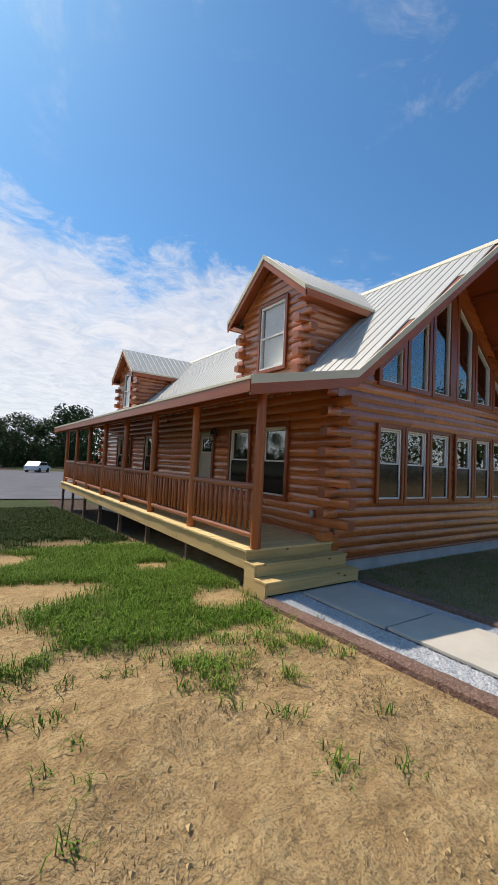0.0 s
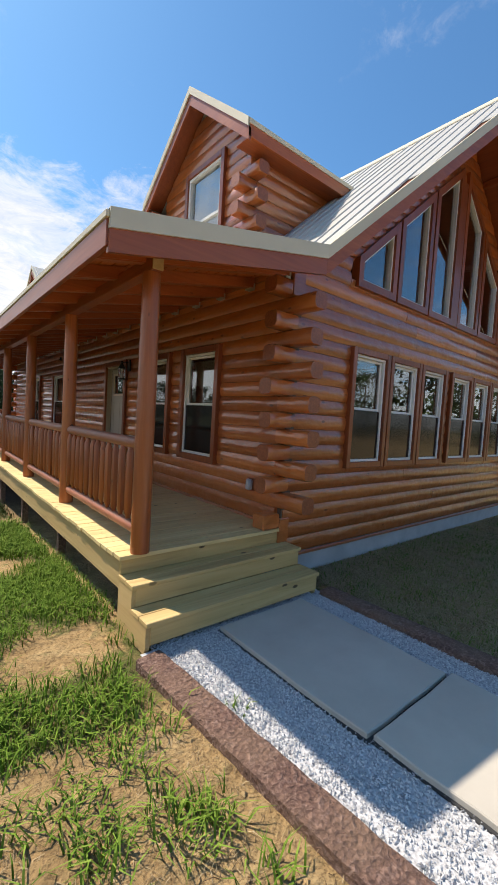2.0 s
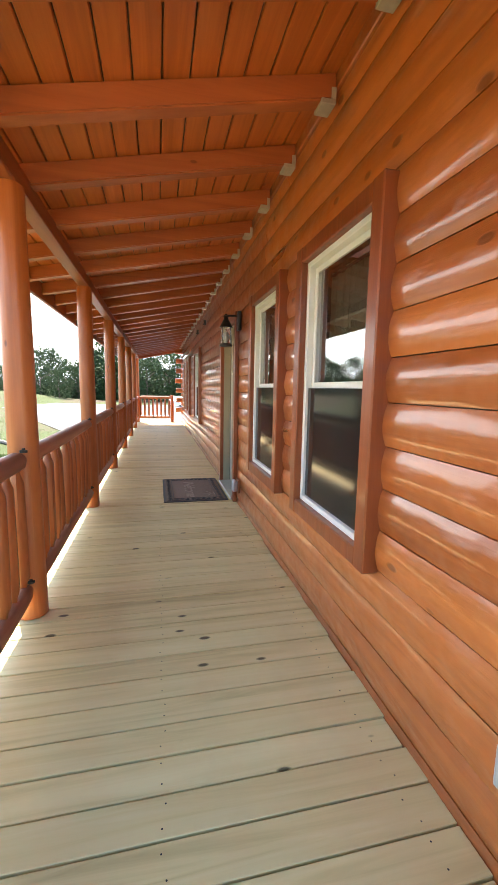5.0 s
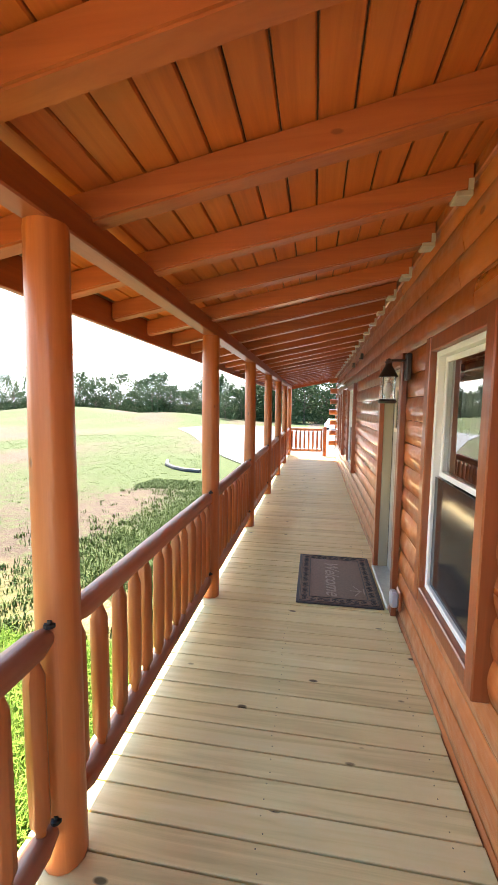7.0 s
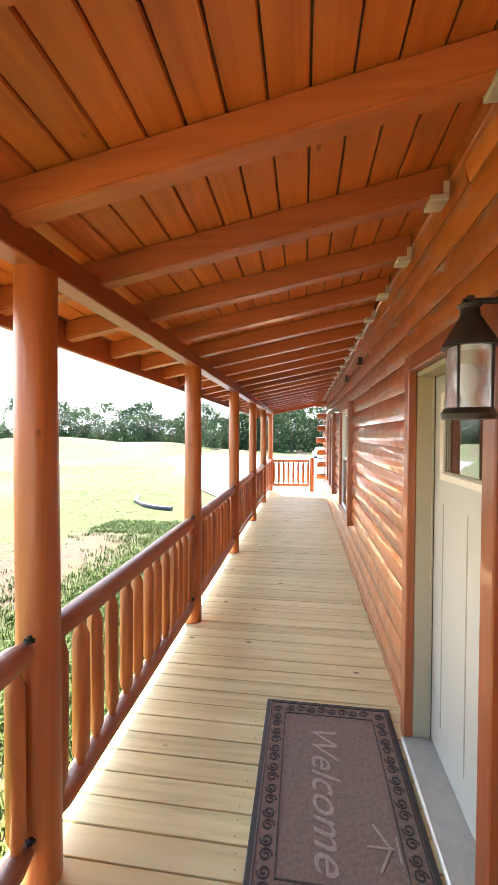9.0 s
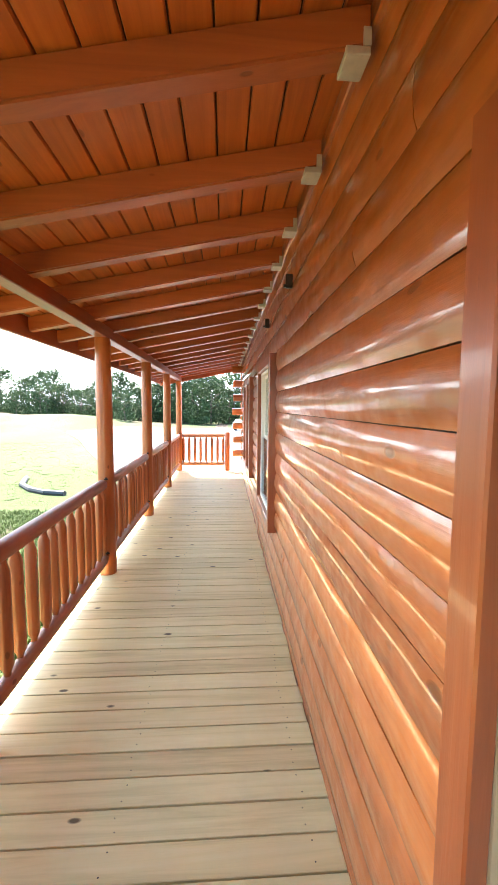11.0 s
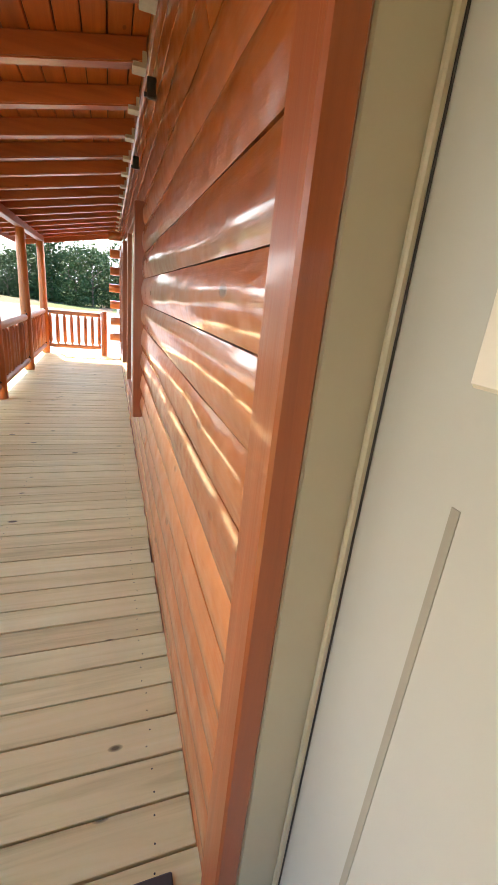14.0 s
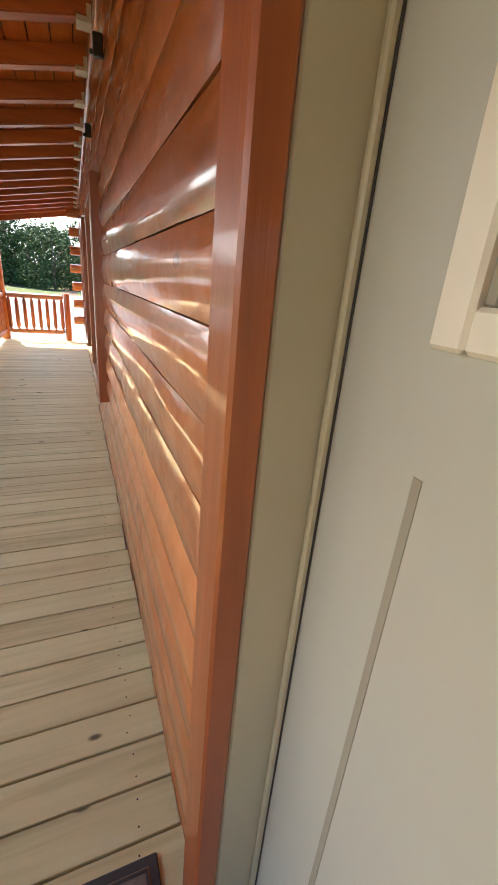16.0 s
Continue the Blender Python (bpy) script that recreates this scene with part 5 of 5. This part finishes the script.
def grass(name, label, mat, area, count, height, seed, density, blades=7, width=0.005, flat=0.0):
    r = np.random.RandomState(seed)
    x0, x1, y0, y1 = area
    co, faces = [], []
    for _ in range(count):
        x, y = x0 + (x1 - x0) * r.rand(), y0 + (y1 - y0) * r.rand()
        k = density(x, y)
        if r.rand() > k:
            continue
        z = ground_z(x, y)
        for _ in range(blades):
            a, lean = r.rand() * 6.283, 0.25 + 0.8 * r.rand() + flat
            h = height * (0.45 + 0.75 * r.rand())
            bx, by = x + 0.05 * r.randn(), y + 0.05 * r.randn()
            dx, dy = math.cos(a), math.sin(a)
            w = width * (0.7 + 0.6 * r.rand())
            i = len(co)
            co += [(bx - dy * w, by + dx * w, z - 0.02), (bx + dy * w, by - dx * w, z - 0.02),
                   (bx + dx * h * lean * 0.4 + dy * w * 0.7, by + dy * h * lean * 0.4 - dx * w * 0.7, z + h * 0.6 / (1 + flat)),
                   (bx + dx * h * lean * 0.4 - dy * w * 0.7, by + dy * h * lean * 0.4 + dx * w * 0.7, z + h * 0.6 / (1 + flat)),
                   (bx + dx * h * lean, by + dy * h * lean, z + max(0.004, h * (0.95 - 0.3 * lean)) / (1 + flat))]
            faces += [(i, i + 1, i + 2, i + 3), (i + 3, i + 2, i + 4)]
    me = bpy.data.meshes.new(name)
    me.from_pydata(co, [], faces)
    me.materials.append(mat)
    tagged(new(name, me), label, "grass", kind="stuff")


def thick(x, y):
    if (x > -1.98 and y < -0.35) or (x > -1.7 and y >= -0.35):
        return 0.0
    k = lushness(x, y)
    return min(1.0, max(0.0, (k - 0.42) * 2.4 + 0.5 * noise.noise((x * 4.5, y * 4.5, 6.0))))


grass("grass", "lush green lawn grass beside the porch", BLADE, (-6.0, -1.5, -1.9, 4.5), 12500, 0.135, 11, thick, 8, 0.0042, 0.1)
grass("grass", "green grass along the porch", DIMMED_BLADE, (-7.0, -1.2, 4.5, 16.0), 9000, 0.12, 12, thick, 7, 0.008)
grass("grass", "patchy green grass on the open field", DIMMED_BLADE, (-26.0, -6.0, 1.0, 40.0), 7000, 0.08, 13, thick, 5, 0.01, 0.5)
grass("grass_tuft", "scattered green weeds on bare soil", BLADE, (-5.5, -1.5, -4.6, -1.2), 150, 0.11, 14, lambda x, y: 0.8 if noise.noise((x * 1.2, y * 1.2, 8.0)) > 0.12 else 0.06, 18, 0.005, 0.35)
grass("dry_grass", "dry straw and thin grass in the shade of the gable", STRAW, (0.4, 7.5, -4.5, -0.05), 9000, 0.06, 15, lambda x, y: 0.85, 7, 0.004, 0.8)
grass("lawn_grass", "short shaded lawn by the gable wall", BLADE, (0.4, 8.5, -5.0, -0.05), 2200, 0.06, 16, lambda x, y: 0.6, 6)
grass("dry_grass", "dead straw scattered on sandy soil", STRAW, (-6.0, -1.75, -5.2, -0.3), 9000, 0.045, 17, lambda x, y: max(0.0, min(1.0, 0.35 + 1.6 * noise.noise((x * 0.8, y * 0.8, 3.3)) + 0.15 * noise.noise((x * 3, y * 3, 1)))), 5, 0.0022, 1.4)

grass("dry_grass", "tangled dry straw lying on the shaded lawn", STRAW, (0.38, 4.6, -3.6, -0.05), 16000, 0.09, 21, lambda x, y: 0.5 + 0.5 * noise.noise((x * 2.2, y * 2.2, 5.0)), 7, 0.003, 1.0)
grass("lawn_grass", "thin green blades among straw by the gable wall", BLADE, (0.38, 4.2, -3.4, -0.05), 1800, 0.09, 22, lambda x, y: 0.5 + 0.6 * noise.noise((x * 1.7, y * 1.7, 2.0)), 7, 0.003, 0.3)
grass("grass_tuft", "coarse green grass clumps on bare soil by the path", BLADE, (-3.5, -1.95, -2.4, -1.0), 190, 0.15, 23, lambda x, y: 0.9 if noise.noise((x * 1.9, y * 1.9, 3.0)) > 0.05 else 0.05, 13, 0.005, 0.25)


def clods():
    r = np.random.RandomState(8)
    n = 2300
    x, y = -6.0 + 4.2 * r.rand(n), -5.2 + 4.9 * r.rand(n)
    s_ = 0.004 + 0.022 * r.rand(n) ** 4
    base = np.array([(1, 0, -0.4), (-0.5, 0.8, -0.4), (-0.6, -0.75, -0.4), (0.1, 0.1, 0.4)])
    b_ = base[None] * (1 + 0.7 * (r.rand(n, 4, 3) - 0.5))
    co = np.stack([x[:, None] + s_[:, None] * b_[:, :, 0], y[:, None] + s_[:, None] * b_[:, :, 1], 0.036 + s_[:, None] * b_[:, :, 2]], -1)
    f = np.array([(0, 1, 3), (1, 2, 3), (2, 0, 3), (0, 2, 1)])
    me = bpy.data.meshes.new("soil_clods")
    me.from_pydata(co.reshape(-1, 3).tolist(), [], (np.arange(n)[:, None, None] * 4 + f[None]).reshape(-1, 3).tolist())
    me.materials.append(CLOD)
    tagged(new("soil_clods", me), "small crumbs of sandy soil", "soil", kind="stuff")


grass("plant_debris", "dark dead stems and crumbs on the sandy soil", DEBRIS, (-6.0, -1.75, -5.2, -0.3), 3600, 0.035, 18, lambda x, y: max(0.0, min(1.0, 0.2 + 1.7 * noise.noise((x * 0.9 + 4, y * 0.9, 3.3)))), 4, 0.003, 1.8)
CLOD = plain("soil_crumb", (0.44, 0.3, 0.14), 0.95, 0.0, 0.4, 8.0, 0.3)
clods()


def tree(seed, height, spread):
    r = random.Random(seed)
    ob = thing("tree", "broadleaf tree in full summer leaf", "tree", "field-edge trees")
    bm = bmesh.new()
    lathe(bm, [(0, 0.05 * height * 0.5), (height * 0.25, 0.03 * height * 0.5), (height * 0.75, 0.01 * height * 0.5)], 7, None, 0.15, seed)
    for _ in range(6):
        z = height * r.uniform(0.25, 0.55)
        lathe(bm, [(0, 0.012 * height), (height * 0.28, 0.003 * height)], 5, pose(0, 0, z, r.uniform(35, 65), 0, r.uniform(0, 360)))
    part("trunk", bm, BARK, ob, smooth=True)
    co, faces = [], []
    for _ in range(60):
        a, rad, hz = r.uniform(0, 6.283), spread * math.sqrt(r.random()), r.random()
        shell = 0.4 + 0.75 * math.sin(math.pi * (0.22 + 0.74 * hz))
        cx, cy, cz = math.cos(a) * rad * shell * 0.8, math.sin(a) * rad * shell * 0.8, height * (0.04 + 0.94 * hz)
        cr = spread * r.uniform(0.17, 0.36)
        for _ in range(46):
            v = Vector((r.gauss(0, 1), r.gauss(0, 1), r.gauss(0, 0.8))).normalized() * cr * r.uniform(0.6, 1.05)
            p = Vector((cx, cy, cz)) + v
            s = height * r.uniform(0.012, 0.026)
            u = Vector((r.gauss(0, 1), r.gauss(0, 1), r.gauss(0, 0.6))).normalized()
            w = u.cross(Vector((r.gauss(0, 1), r.gauss(0, 1), r.gauss(0, 1)))).normalized()
            i = len(co)
            co += [tuple(p + u * s), tuple(p + w * s * 0.7), tuple(p - u * s), tuple(p - w * s * 0.7)]
            faces.append((i, i + 1, i + 2, i + 3))
    me = bpy.data.meshes.new("crown")
    me.from_pydata(co, [], faces)
    me.materials.append(LEAF)
    c = new("crown", me)
    c.parent = ob
    return ob


kinds = [tree(1, 11.0, 4.6), tree(2, 13.5, 4.8), tree(3, 9.0, 4.4), tree(4, 12.0, 5.6)]
tr = random.Random(9)
first = True
spots = []
for i in range(130):                    # wood beyond the field, from beside the road round to the west
    a = radians(-10 + 88 * i / 129)
    d = 82 + 9 * math.sin(i * 1.7) + tr.uniform(-9, 9) + 50 * max(0.0, (i - 34) / 42)
    spots.append((-d * math.sin(a), 8 + d * math.cos(a), tr.choice((0.5, 0.6, 0.72, 0.8, 0.88)) * tr.uniform(0.9, 1.1)))
for i in range(20):                     # trees behind, that the panes mirror
    a = radians(110 + 150 * i / 19)
    d = 55 + tr.uniform(-6, 10)
    spots.append((-d * math.sin(a), d * math.cos(a), tr.uniform(0.8, 1.15)))
for i in range(8):
    spots.append((14 + i * 5.5, 78 + tr.uniform(-4, 4), tr.uniform(0.7, 1.0)))
for i, (x, y, s) in enumerate(spots):
    src = kinds[i % 4]
    m = Matrix.LocRotScale((x, y, ground_z(x, y) - 0.1), Euler((0, 0, tr.uniform(0, 6.28))), None)
    if i < 4:
        src.matrix_basis = m
    else:
        ob = copy_thing(src, m)
        ob.scale = (s * tr.uniform(0.9, 1.15), s * tr.uniform(0.9, 1.15), s)


def shed_house(x, y, turn, w, l, h, rise, label):
    ob = thing("house", label, "house", "", "", pose(x, y, ground_z(x, y) - 0.1, 0, 0, turn))
    part("wall", boxed((-w / 2, -l / 2, 0), (w / 2, l / 2, h)), SIDING, ob)
    bm = bmesh.new()
    prism(bm, [(-w / 2 - 0.4, h - 0.05), (w / 2 + 0.4, h - 0.05), (0, h + rise)], -l / 2 - 0.4, l / 2 + 0.4, lambda p, q, s: Vector((p, s, q)))
    part("roof", bm, SHINGLE, ob)
    for sx in (-1, 1):
        for i in range(4):
            yy = -l / 2 + l * (i + 0.5) / 4
            wn = part("window", boxed((sx * (w / 2) - 0.02, yy - 0.55, 1.0), (sx * (w / 2) + 0.02, yy + 0.55, 2.2)), SCREEN, ob)
            bm = bmesh.new()
            for lo, hi in (((-0.65, 0.9), (-0.55, 2.3)), ((0.55, 0.9), (0.65, 2.3)), ((-0.55, 2.2), (0.55, 2.3)), ((-0.55, 0.9), (0.55, 1.0)), ((-0.03, 1.0), (0.03, 2.2))):
                box(bm, (sx * (w / 2) - 0.05, yy + lo[0], lo[1]), (sx * (w / 2) + 0.05, yy + hi[0], hi[1]))
            part("frame", bm, VINYL, wn)
    return ob


shed_house(31.0, 9.0, 0, 8, 16, 2.9, 1.5, "low white-sided house with a dark grey shingle roof")
shed_house(3.0, -34.0, 90, 8, 18, 3.0, 1.8, "low white-sided house with a dark grey shingle roof")


def car(x, y, turn):
    ob = thing("car", "white parked car on the far yard", "car", "parked cars", "", pose(x, y, ground_z(x, y) + 0.03, 0, 0, turn))
    bm = bmesh.new()
    prism(bm, [(-2.2, 0.35), (2.2, 0.35), (2.2, 0.75), (1.3, 0.92), (0.7, 1.45), (-1.1, 1.5), (-1.8, 0.98), (-2.2, 0.92)], -0.85, 0.85, lambda p, q, s: Vector((p, s, q)))
    part("body", bm, CARPAINT, ob)
    bm = bmesh.new()
    prism(bm, [(1.2, 0.96), (0.66, 1.38), (-1.05, 1.42), (-1.62, 1.0)], -0.86, 0.86, lambda p, q, s: Vector((p, s, q)))
    part("side_glass", bm, SCREEN, ob)
    for wx in (-1.35, 1.35):
        for wy in (-0.8, 0.8):
            bm = bmesh.new()
            lathe(bm, [(-0.1, 0.33), (0.1, 0.33)], 16, pose(wx, wy, 0.33, 90, 0, 0))
            part("wheel", bm, TYRE, ob)


car(2.4, 58.0, 60)
